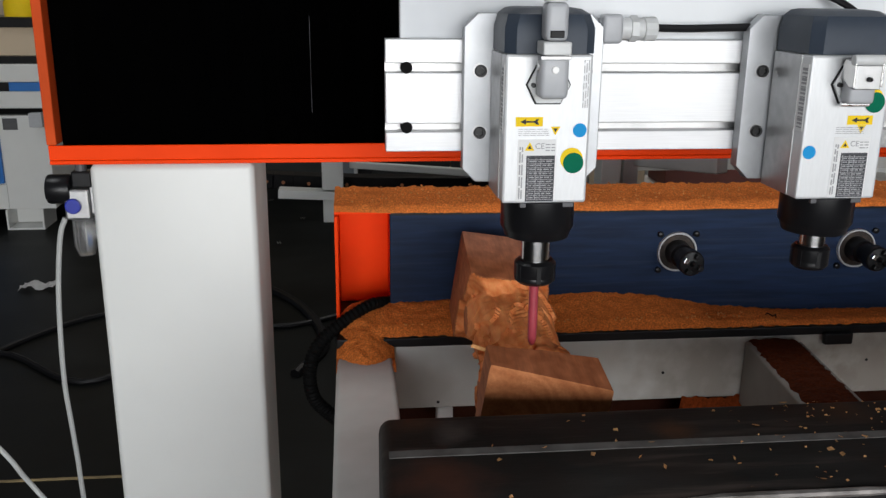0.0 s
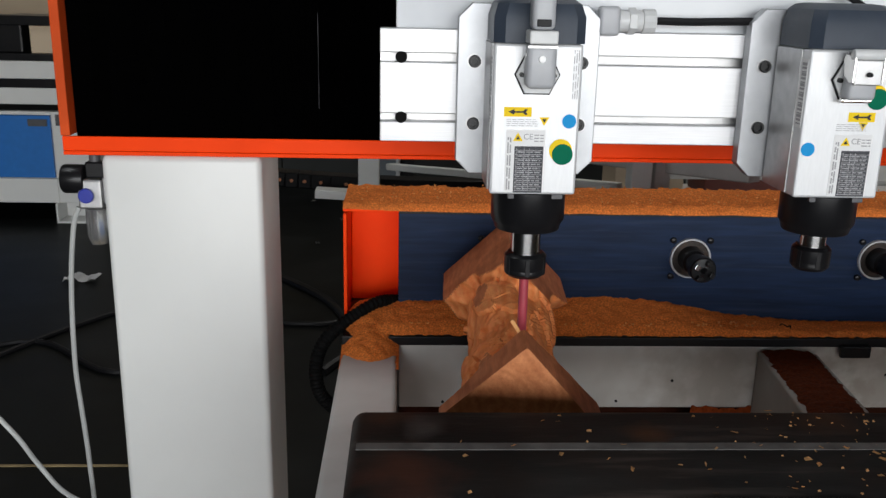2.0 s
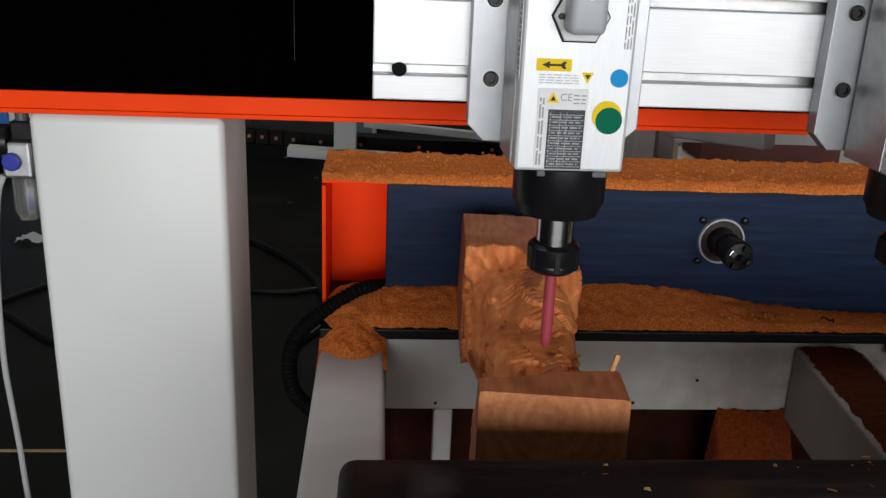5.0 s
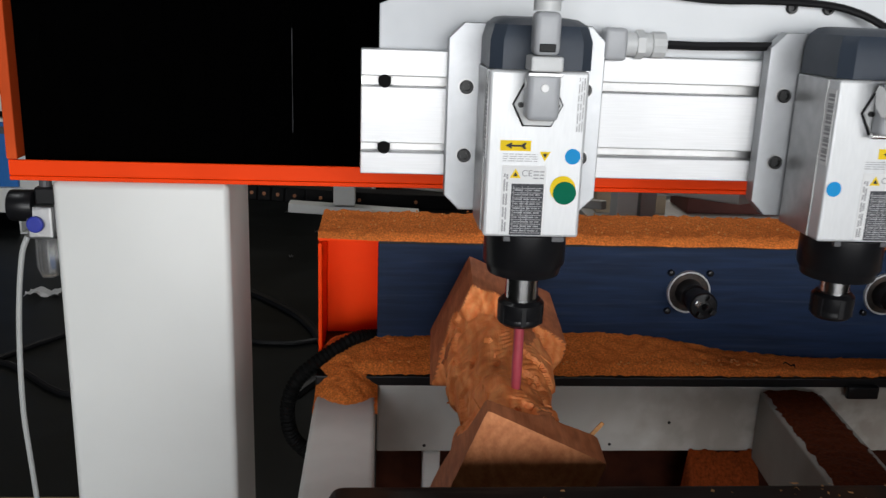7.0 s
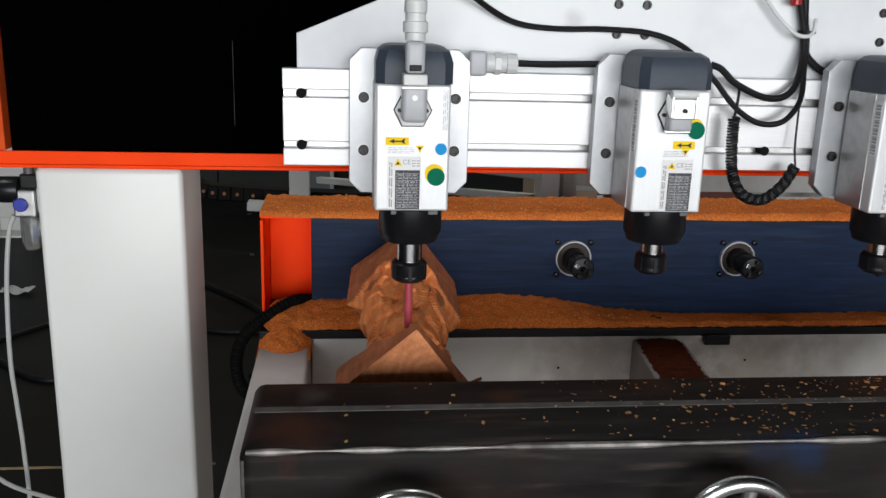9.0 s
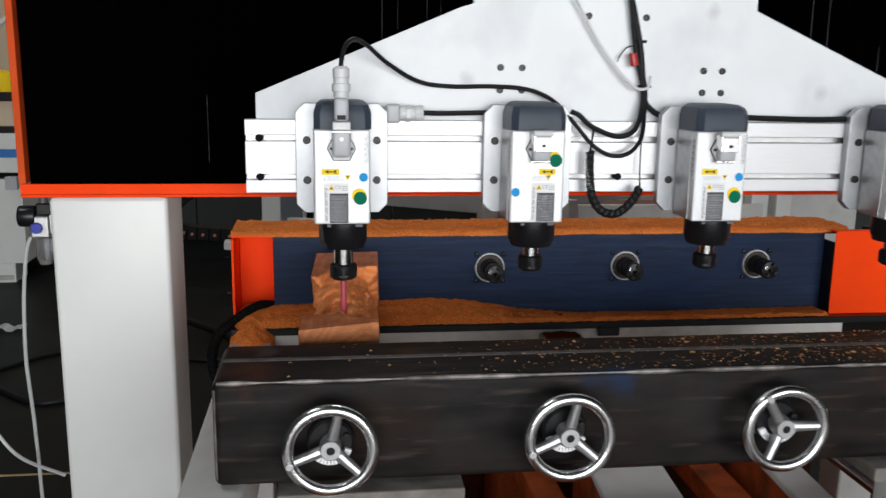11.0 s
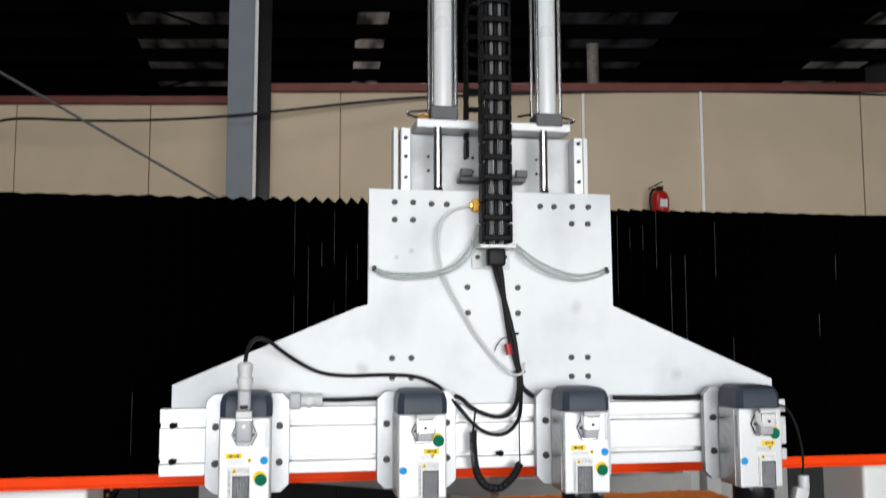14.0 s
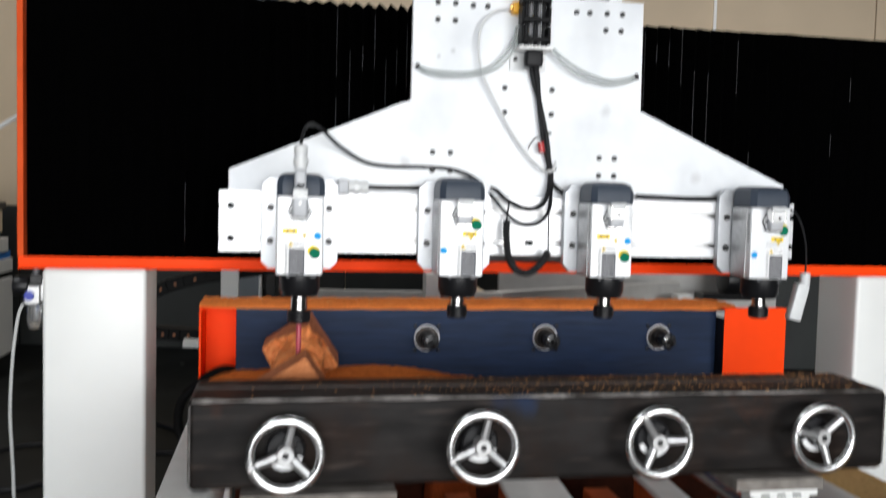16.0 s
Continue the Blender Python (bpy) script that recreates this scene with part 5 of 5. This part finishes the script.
def workpiece():
    """A squared timber, its middle carved away; y runs along its axis from the near end."""
    w = thing("carved_timber", "reddish squared hardwood block, half carved, turning between centres", "wood block", AXIS_AT)
    half = 0.072
    n, rows, L0, L1 = 160, 320, -0.034, 0.468
    ys = [L0 + (L1 - L0) * k / rows for k in range(rows + 1)]
    bm = bmesh.new()
    rings = []
    for y in ys:
        ring = []
        for k in range(n):
            a = math.tau * k / n
            c, s = math.cos(a), math.sin(a)
            p = 1 / max(abs(c), abs(s))            # square
            sq = half * min(p, 1.4)  # slightly broken corners
            # carved depth along the block, with facets that the cutter left
            carve = 0.057 * (0.7 + 0.3 * min(p, 1.3)) + 0.006 * math.sin(y * 26 + 1.0) + 0.006 * math.sin(2 * a + y * 12) + 0.004 * math.sin(3 * a - y * 31)
            carve += 0.008 * math.exp(-((a - 4.8) / 0.5) ** 2) + 0.009 * noise.noise(Vector((c * 2.4, s * 2.4, y * 22)))
            aq, yq = math.tau / 14 * round(a * 14 / math.tau + 0.3 * math.sin(y * 40)), 0.03 * round(y / 0.03 + 0.4 * math.sin(a * 3))
            carve += 0.006 * noise.noise(Vector((math.cos(aq) * 2.6, math.sin(aq) * 2.6, yq * 24)))
            step = 0.012 * round(carve / 0.012)
            carve = 0.6 * carve + 0.4 * step
            # parallel furrows that the cutter left in some patches
            furrow = min(1, max(0, 4 * noise.noise(Vector((c * 2.2 + 5, s * 2.2, y * 12 + 4))) - 0.1))
            carve += furrow * (0.0024 * abs(math.sin(y * 300 + 12 * a)) - 0.0012) + 0.0008 * noise.noise(Vector((c * 9, s * 9, y * 90)))
            edge0 = 0.034 - 0.03 * math.exp(-((a - 3.9) / 0.6) ** 2) + 0.006 * noise.noise(Vector((c * 2, s * 2, 3.3)))
            edge1 = 0.315 + 0.09 * math.exp(-((a - 4.8) / 0.45) ** 2) + 0.045 * math.sin(a * 2 + 0.6) + 0.03 * noise.noise(Vector((c * 3, s * 3, 8.1)))
            t0 = min(max((y - edge0) / 0.006, 0), 1)
            t1 = min(max((edge1 - y) / 0.02, 0), 1)
            t = t0 * t1
            r = min(sq, sq * (1 - t) + carve * t) if t > 0 else sq
            ring.append(bm.verts.new((c * r, y + 0.02 * math.cos(a - 3.3) * max(0, 1 - (y - L0) / 0.055) * r / 0.09, s * r)))
        rings.append(ring)
    for a, b in zip(rings, rings[1:]):
        for k in range(n):
            bm.faces.new((a[k], a[(k + 1) % n], b[(k + 1) % n], b[k]))
    bm.faces.new(rings[0]), bm.faces.new(rings[-1])
    body = part("timber", bm, M_WOOD, w, "", True)
    body.data.materials.append(M_CARVED)
    body.data.materials.append(M_ENDGRAIN)
    for p in body.data.polygons:
        c = p.center
        p.material_index = 1 if max(abs(c.x), abs(c.z)) < half - 0.0015 else 0
        if p.normal.y < -0.9 and c.y < 0:
            p.material_index = 2
    body.data.set_sharp_from_angle(angle=radians(40))
    rng = random.Random(5)
    for k in range(26):
        a, y = rng.uniform(0, math.tau), rng.uniform(0.035, 0.05) if k % 3 else rng.uniform(0.09, 0.28)
        q = part("splinter", box(-0.001, 0.001, -0.0006, 0.0006, 0, rng.uniform(0.004, 0.009), 0.0), M_CARVED, w)
        q.matrix_basis = Matrix.Rotation(-a, 4, "Y") @ Matrix.Translation((0, y, 0.055)) @ Matrix.Rotation(rng.uniform(-0.6, 0.6), 4, "X") @ Matrix.Rotation(rng.uniform(-0.5, 0.5), 4, "Y")
    q = part("splinter", box(-0.0022, 0.0022, -0.001, 0.001, 0, 0.02), M_SPLINTER, w, "long pale torn splinter")
    q.matrix_basis = Matrix.Translation((0.0, 0.034, 0.0)) @ Matrix.Rotation(radians(-48), 4, "Y") @ Matrix.Translation((0, 0, 0.095)) @ Matrix.Rotation(radians(-30), 4, "Y")
    return w


timber = workpiece()
centre = thing("tailstock_quill", "dark steel tailstock quill pressing on the timber", "tailstock", (-0.008, -0.242, 0.851))
part("sleeve", lathe([(0, -0.001), (0.03, -0.001), (0.03, -0.02), (0.024, -0.03), (0, -0.03)], axis="y"), M_BLACK, centre, "", True)
part("point", lathe([(0, -0.03), (0.016, -0.03), (0.014, -0.055), (0.0, -0.066)], axis="y"), M_STEEL, centre, "", True)


# ---------------------------------------------------------------- chips lying on the tailstock beam
def chips():
    rng = random.Random(3)
    b = bmesh.new()
    for k in range(1150):
        x = rng.uniform(-0.1, 1.2) if k % 12 == 0 else min(1.205, 0.15 + 1.06 * rng.random() ** 0.6)
        y = rng.uniform(-0.42, -0.25)
        s = rng.uniform(0.0007, 0.0019) if k % 6 else rng.uniform(0.002, 0.0045)
        m = Matrix.Translation((x, y, 0.9219)) @ Matrix.Rotation(rng.uniform(0, 6.3), 4, "Z") @ Matrix.Rotation(rng.uniform(-0.5, 0.5), 4, "X")
        vs = [b.verts.new(m @ Vector(q)) for q in ((-s, -s * 0.5, 0), (s, -s * 0.6, 0), (s * 0.7, s * 0.6, 0.0012), (-s * 0.8, s * 0.4, 0.0008))]
        b.faces.new(vs)
    bmesh.ops.solidify(b, geom=b.faces[:], thickness=0.0006)
    tagged(part("wood_chips", b, M_CHIP), "pale wood chips scattered on the steel beam", "wood chips", kind="stuff")


chips()


def flecks(name, label, x0, x1, y0, y1, z, count, seed, size):
    """Loose shavings strewn over a surface, each a thin curled sliver."""
    rng, bm = random.Random(seed), bmesh.new()
    for k in range(count):
        l, w, a = rng.uniform(0.4, 1) * size, rng.uniform(0.25, 0.5) * size, rng.uniform(0, math.tau)
        at = Matrix.Translation((rng.uniform(x0, x1), rng.uniform(y0, y1), z + rng.uniform(-0.001, 0.002))) @ Matrix.Rotation(a, 4, "Z") @ Matrix.Rotation(rng.uniform(-0.5, 0.5), 4, "X")
        up = [bm.verts.new(at @ Vector((-l + l * i, w * s, 0.0016 + (0.002 if i != 1 else 0)))) for i in range(3) for s in (-1, 1)]
        dn = [bm.verts.new(v.co - Vector((0, 0, 0.0011))) for v in up]
        for i in (0, 2):
            bm.faces.new((up[i], up[i + 2], up[i + 3], up[i + 1]))
            bm.faces.new((dn[i + 1], dn[i + 3], dn[i + 2], dn[i]))
            bm.faces.new((up[i], dn[i], dn[i + 2], up[i + 2]))
            bm.faces.new((up[i + 1], up[i + 3], dn[i + 3], dn[i + 1]))
        bm.faces.new((up[0], up[1], dn[1], dn[0]))
        bm.faces.new((up[4], dn[4], dn[5], up[5]))
    return tagged(part(name, bm, M_SHAVING), label, "wood shavings", kind="stuff")


flecks("wood_shavings", "pale wood shavings strewn over the sawdust on the headstock", -0.24, 1.28, 0.44, 0.59, 0.991, 330, 3, 0.0025)
flecks("wood_shavings", "pale wood shavings in the sawdust on the ledge", -0.15, 0.5, 0.36, 0.385, 0.785, 60, 4, 0.003)


curl = thing("wood_curl", "small dark curled shaving on the sawdust", "shaving", (0.54, 0.365, 0.784))
part("ribbon", sweep([(-0.008, 0.002, 0.004), (-0.004, 0.004, 0.006), (0.001, 0.002, 0.004), (0.004, -0.003, 0.003), (0.009, -0.002, 0.005), (0.008, -0.007, 0.0015)], 0.0013, seg=6), M_DULLBLACK, curl, "", True)


# ---------------------------------------------------------------- round the machine
def air_unit():
    a = thing("air_filter_unit", "air filter and regulator with a black knob on the column's side", "air regulator", (-0.669, 0.34, 1.029))
    part("knob", cyl((-0.046, 0, 0.02), (-0.008, 0, 0.02), 0.024, seg=24, bevel=0.004), M_BLACK, a, "black adjusting knob", True)
    part("gauge_stem", cyl((0.008, 0, 0.03), (0.008, 0, 0.066), 0.009, seg=14), M_DARKGREY, a)
    part("elbow", box(-0.006, 0.026, -0.012, 0.014, 0.0235, 0.05, 0.003), M_BLACK, a, "black push-in elbow")
    part("mount", box(0.02, 0.04, -0.01, 0.02, -0.02, 0.04, 0.002), M_CAST, a, "steel mounting bracket")
    part("block", box(-0.019, 0.02, -0.018, 0.018, -0.028, 0.022, 0.004), M_CAST, a, "cast metal block")
    part("button", cyl((-0.004, -0.026, -0.004), (-0.004, -0.0185, -0.004), 0.0125, seg=18, bevel=0.002), M_BLUEKNOB, a, "blue button")
    part("bowl", lathe([(0, -0.0285), (0.018, -0.0285), (0.0185, -0.075), (0.013, -0.09), (0, -0.093)], (0.004, 0, 0)), M_CLEARBOWL, a, "clear plastic bowl", True)
    h = thing("air_hose", "pale translucent air hose hanging to the floor", "hose", (-0.683, 0.332, 1.003))
    part("sheath", sweep([(-0.008, 0, 0.0), (-0.019, 0, -0.03), (-0.03, 0, -0.105), (-0.037, 0, -0.195), (-0.04, 0, -0.29), (-0.037, 0, -0.36), (-0.033, 0.0, -0.44), (-0.031, 0, -0.51), (-0.02, 0.0, -0.75), (0.03, 0.05, -1.0)], 0.0043), M_HOSE, h, "", True)
    h = thing("air_hose", "pale translucent air hose sagging beside the column", "hose", (-1.37, 0.35, 1.085))
    part("sheath", sweep([(0, 0, 0), (0.25, -0.02, -0.14), (0.4, -0.05, -0.3), (0.55, -0.08, -0.455), (0.59, -0.08, -0.52), (0.64, -0.08, -0.585), (0.72, -0.04, -0.65)], 0.0043), M_HOSE, h, "", True)
    h = thing("air_hose", "pale air hose rising to the gantry's end", "hose", (-0.695, 0.42, 1.5))
    part("sheath", sweep([(0.02, 0, 0.02), (-0.1, 0, -0.06), (-0.25, 0.05, -0.16), (-0.69, 0.05, -0.37)], 0.0062), M_HOSE, h, "", True)


air_unit()


def cable_track():
    """Black drag chain with amber pins, bent on the floor stand of the workbench behind."""
    c = thing("drag_chain", "black drag chain with amber pins curving on the workbench behind", "cable chain", (-0.8, 3.0, 0.45))
    pts = smooth_line([(0.75, 0, 0.44), (0.35, 0.0, 0.38), (0.14, 0, 0.325), (0.03, 0, 0.262), (-0.03, 0.0, 0.2), (-0.045, 0, 0.145), (-0.02, 0, 0.095), (0.04, 0.0, 0.068), (0.15, 0, 0.06), (0.3, 0, 0.05), (0.65, 0, 0.035), (1.3, 0, 0.03)], 2)
    for i, (p, q) in enumerate(zip(pts, pts[1:])):
        d = (q - p)
        m = Matrix.Translation((p + q) / 2) @ Matrix.Rotation(-math.atan2(d.z, d.x), 4, "Y")
        b = part("link", box(-d.length * 0.52, d.length * 0.52, -0.05, 0.05, -0.035, 0.035, 0.006), M_CHAIN, c)
        b.matrix_basis = m
        k = part("pin", cyl((0, -0.0505, 0), (0, -0.056, 0), 0.008, seg=10), M_PIN, c)
        k.matrix_basis = m
    return c


cable_track()
hose = thing("ribbed_hose", "black ribbed conduit coming out of the headstock", "hose", (-0.2, 0.44, 0.8))
pts = smooth_line([(0.04, 0.02, 0.0), (0.0, -0.03, 0.012), (-0.05, -0.045, -0.015), (-0.094, -0.05, -0.054), (-0.112, -0.05, -0.103), (-0.107, -0.045, -0.159), (-0.082, -0.03, -0.2), (-0.05, -0.01, -0.24)], 26)
part("conduit", sweep(pts, 0.013, seg=12, step=0, radius=lambda t: 0.0095 + 0.003 * min(1, t * 2.5) + 0.0011 * math.sin(t * 330)), M_DULLBLACK, hose, "", True)


def other_machine(at, turn):
    """A white machine standing in the hall behind, with blue panels in its front."""
    o = thing("engraving_machine", "white engraving machine with blue front panels and a cluttered table", "machine", at)
    o.rotation_euler.z = radians(turn)
    part("body", box(-1.6, 0.16, 0.03, 0.6, 0.12, 0.66, 0.008), M_WHITE, o)
    part("front_frame", box(-0.1, 0.16, 0.0, 0.029, 0.12, 0.66, 0.004), M_WHITE, o)
    part("front_frame", box(-1.6, -0.101, 0.0, 0.029, 0.12, 0.265, 0.004), M_WHITE, o)
    part("front_frame", box(-1.6, -0.101, 0.0, 0.029, 0.64, 0.66, 0.003), M_WHITE, o)
    for x in (-0.85, -1.6):
        d = part("panel_door", box(x + 0.01, x + 0.735, 0.008, 0.029, 0.27, 0.636, 0.003), M_BLUEPAINT, o, "blue sheet metal door")
        part("latch", box(x + 0.61, x + 0.72, -0.004, 0.007, 0.575, 0.615, 0.002), M_DARKGREY, d, "dark grey latch")
    for x in (-0.12, -1.5):
        part("foot", box(x, x + 0.21, -0.02, 0.2, 0.0, 0.012, 0.002), M_WHITE, o)
        part("foot_web", box(x, x + 0.012, -0.02, 0.2, 0.013, 0.119, 0.002), M_WHITE, o)
        part("foot_web", box(x + 0.198, x + 0.21, -0.02, 0.2, 0.013, 0.119, 0.002), M_WHITE, o)
        part("foot_post", box(x + 0.013, x + 0.197, 0.12, 0.2, 0.013, 0.119, 0.002), M_WHITE, o)
    part("plate", box(-0.08, 0.0, -0.003, -0.0005, 0.58, 0.645, 0.001), M_DARKGREY, o, "grey name plate")
    part("side_lug", box(0.08, 0.15, -0.05, -0.001, 0.6, 0.68, 0.003), M_GREYPLASTIC, o)
    part("table_gap", box(-1.58, 0.14, 0.05, 0.58, 0.661, 0.7, 0.002), M_DULLBLACK, o)
    part("table_edge", box(-1.62, 0.16, -0.01, 0.6, 0.701, 0.795, 0.006), M_WHITE, o)
    part("trim", box(-1.6, 0.15, 0.0, 0.58, 0.796, 0.845, 0.003), M_BLUEPAINT, o, "blue trim strip")
    part("trim", box(-1.6, -0.02, -0.006, -0.001, 0.796, 0.845, 0.001), M_BLACK, o, "black trim strip")
    part("beam", box(-1.62, 0.16, -0.01, 0.5, 0.846, 0.945, 0.006), M_WHITE, o)
    part("rail", box(-1.6, 0.14, 0.02, 0.4, 0.946, 0.985, 0.003), M_BLACK, o)
    part("carton", box(-0.2, 0.15, 0.06, 0.4, 0.986, 1.14, 0.004), M_WALL, o, "brown carton")
    part("motor_cover", box(-1.4, -0.24, 0.05, 0.45, 0.986, 1.19, 0.01), M_BLACK, o)
    part("tool_tray", box(-0.4, 0.16, 0.03, 0.45, 1.141, 1.195, 0.004), M_BLACK, o)
    part("cap", lathe([(0, 1.196), (0.09, 1.196), (0.09, 1.27), (0.07, 1.31), (0.03, 1.33), (0, 1.33)], (0.04, 0.16, 0)), M_YELLOW, o, "yellow cap", True)


other_machine((-2.1, 4.1, 0), 0)


def beam_between(name, p, q, w, h, material, parent):
    d = Vector(q) - Vector(p)
    o = part(name, box(0, d.length, -w / 2, w / 2, -h / 2, h / 2, 0.004), material, parent)
    o.matrix_basis = Matrix.Translation(p) @ d.to_track_quat("X", "Z").to_matrix().to_4x4()
    return o


def rear_frame():
    r = thing("steel_workbench", "white and grey steel workbench frame standing behind the machine", "workbench", (0, 0, 0))
    part("arm", box(-0.285, 0.285, -0.04, 0.04, -0.02, 0.02, 0.004), M_WHITE, r).matrix_basis = Matrix.Translation((-0.272, 2.82, 0.47)) @ Matrix.Rotation(radians(3), 4, "Y")
    part("arm_bracket", box(-0.36, -0.296, 2.79, 2.86, 0.35, 0.458, 0.004), M_WHITE, r)
    part("upright", box(-0.362, -0.268, 2.78, 2.86, 0.5, 1.0, 0.004), M_WHITE, r)
    part("upright", box(0.555, 0.62, 1.58, 1.66, 0.0, 0.98, 0.004), M_WHITE, r)
    part("upright", box(0.64, 0.69, 1.62, 1.7, 0.0, 0.96, 0.004), M_GREYPAINT, r)
    part("upright", box(2.36, 2.46, 3.0, 3.1, 0.0, 0.74, 0.004), M_WHITE, r)
    part("upright", box(2.51, 2.6, 3.0, 3.1, 0.0, 0.74, 0.004), M_WHITE, r)
    beam_between("rail", (-0.23, 2.86, 0.6), (0.6, 1.9, 0.72), 0.03, 0.03, M_WHITE, r)
    beam_between("rail", (0.1, 2.7, 0.755), (0.85, 1.35, 0.89), 0.05, 0.075, M_GREYPAINT, r)
    beam_between("rail", (0.72, 1.9, 0.83), (2.3, 2.9, 0.80), 0.05, 0.06, M_GREYPAINT, r)
    part("shelf", box(0.7, 2.35, 2.3, 2.9, 0.5, 0.53, 0.003), M_GREYPAINT, r)
    part("shelf_front", box(0.9, 2.2, 2.55, 2.58, 0.62, 0.72, 0.003), M_GREYPAINT, r)
    part("crate", box(0.75, 1.05, 2.6, 2.85, 0.531, 0.80, 0.004), M_WALL, r, "brown carton")
    part("crate", box(1.15, 1.75, 2.62, 2.85, 0.531, 0.7, 0.004), M_REDTRIM, r, "brown carton")
    part("rear_panel", box(1.3, 3.2, 3.3, 3.34, 0.3, 0.95, 0.003), M_GREYPAINT, r)
    m = thing("electric_motor", "dark ribbed electric motor on the workbench", "motor", (2.72, 2.95, 0.74))
    part("housing", cyl((-0.1, 0, 0.1), (0.16, 0, 0.1), 0.09, seg=24, bevel=0.01), M_BLACK, m, "", True)
    part("foot", box(-0.25, 0.1, -0.06, 0.06, -0.02, 0.02, 0.003), M_BLACK, m)


rear_frame()

for pts, r, nm, lab in (([(-2.6, 2.2, 0.008), (-2.0, 2.0, 0.008), (-1.6, 2.2, 0.008), (-1.2, 1.9, 0.008), (-0.9, 2.2, 0.008)], 0.012, "power_cable", "black cable lying on the floor"),
                        ([(-2.4, 1.5, 0.008), (-1.9, 1.7, 0.008), (-1.3, 2.6, 0.008), (-0.5, 2.4, 0.008), (0.1, 2.9, 0.008)], 0.012, "power_cable", "black cable snaking over the floor"),
                        ([(-0.9, 3.2, 0.01), (-0.5, 2.7, 0.01), (-0.35, 2.2, 0.01), (-0.45, 1.9, 0.01)], 0.02, "power_cable", "thick black cable on the floor")):
    o = thing(nm, lab, "cable", pts[0])
    part("sheath", sweep([Vector(p) - Vector(pts[0]) for p in pts], r, seg=8), M_RUBBER, o, "", True)
rag = sheet(10, 8, lambda u, v: (-1.78 + 0.16 * u, 2.95 + 0.1 * v, 0.004 + 0.03 * abs(fuzz(u * 3, v * 3, 1.4)) + 0.012 * math.sin(u * 5) ** 2))
bmesh.ops.solidify(rag, geom=rag.faces[:], thickness=0.002)
tagged(part("crumpled_paper", rag, M_LABEL), "crumpled pale paper lying on the floor", "paper")


for x, y, w, seed in ((-0.55, 4.2, 0.03, 1.7), (-0.65, 3.66, 0.025, 4.2), (-0.78, 4.7, 0.03, 8.8)):
    bit = sheet(7, 6, lambda u, v: (x + w * u, y + w * 0.8 * v, 0.004 + 0.01 * abs(fuzz(u * 3 + seed, v * 3, 1.6)) + 0.01 * math.sin(u * 6 + seed) ** 2))
    bmesh.ops.solidify(bit, geom=bit.faces[:], thickness=0.002)
    tagged(part("foil_scrap", bit, M_CAST), "crumpled scrap of pale plastic film on the floor", "scrap", "scraps on the floor")


# ---------------------------------------------------------------- on the rear wall
ex = thing("fire_extinguisher", "red fire extinguisher hanging on the beige wall", "fire extinguisher", (2.885, 4.42, 2.445))
part("cylinder", lathe([(0, -0.2), (0.062, -0.2), (0.066, -0.19), (0.066, 0.06), (0.05, 0.1), (0.02, 0.115), (0, 0.115)]), M_RED, ex, "", True)
part("valve", box(-0.02, 0.02, -0.02, 0.02, 0.115, 0.15, 0.004), M_BLACK, ex)
part("lever", box(-0.02, 0.11, -0.008, 0.008, 0.152, 0.16, 0.002), M_BLACK, ex).rotation_euler = (0, radians(-28), 0)
part("nozzle_hose", sweep([(-0.02, 0, 0.13), (-0.07, -0.01, 0.11), (-0.085, -0.01, 0.03), (-0.075, -0.01, -0.08)], 0.009, seg=8), M_RUBBER, ex, "", True)
part("label", box(-0.03, 0.03, -0.0685, -0.0665, -0.02, 0.04, 0.0), M_LABEL, ex)


def motions():
    lift_rows = [(0.0, 0.0026), (0.5, 0.0038), (1.0, 0.0054), (1.5, 0.0083), (2.0, 0.0110), (2.5, 0.0125), (3.0, 0.0124), (5.5, 0.0155), (6.0, 0.0146), (6.5, 0.0131), (7.0, 0.0106), (7.5, 0.0074), (8.0, 0.0032), (8.5, -0.0015), (11.0, -0.0139), (11.5, -0.0159), (12.0, -0.0151), (12.5, -0.0107), (13.0, -0.0053), (13.5, 0.0001), (14.0, 0.0030), (14.5, 0.0040), (15.0, 0.0037), (15.5, 0.0028), (16.0, 0.0056)]
    for ob in LIFTED:
        m = ob.matrix_basis.copy()
        walk(ob, [(t, Matrix.Translation((0, 0, dz)) @ m) for t, dz in lift_rows])
    turns = [(0.0, 8), (0.4, 14), (0.8, 23), (1.2, 34), (1.6, 41), (2.0, 46), (2.4, 50), (2.8, 57), (3.2, 65), (4.2, 82), (5.3, 93), (5.7, 95), (6.1, 99), (6.5, 104), (6.9, 112), (7.3, 120),
             (7.7, 128), (8.1, 133), (8.5, 136), (8.7, 138), (9.8, 160), (10.8, 177), (11.6, 180), (12.0, 181), (12.4, 184), (12.8, 190), (13.2, 197), (14.4, 214), (15.5, 230), (16.0, 237)]
    d = (AXIS_TO - AXIS_AT).normalized()
    side = d.cross(Vector((0, 0, 1))).normalized()
    up = side.cross(d)
    base = Matrix.Translation(AXIS_AT) @ Matrix((side, d, up)).transposed().to_4x4()
    walk(timber, [(t, base @ Matrix.Rotation(radians(a), 4, "Y")) for t, a in turns])


motions()
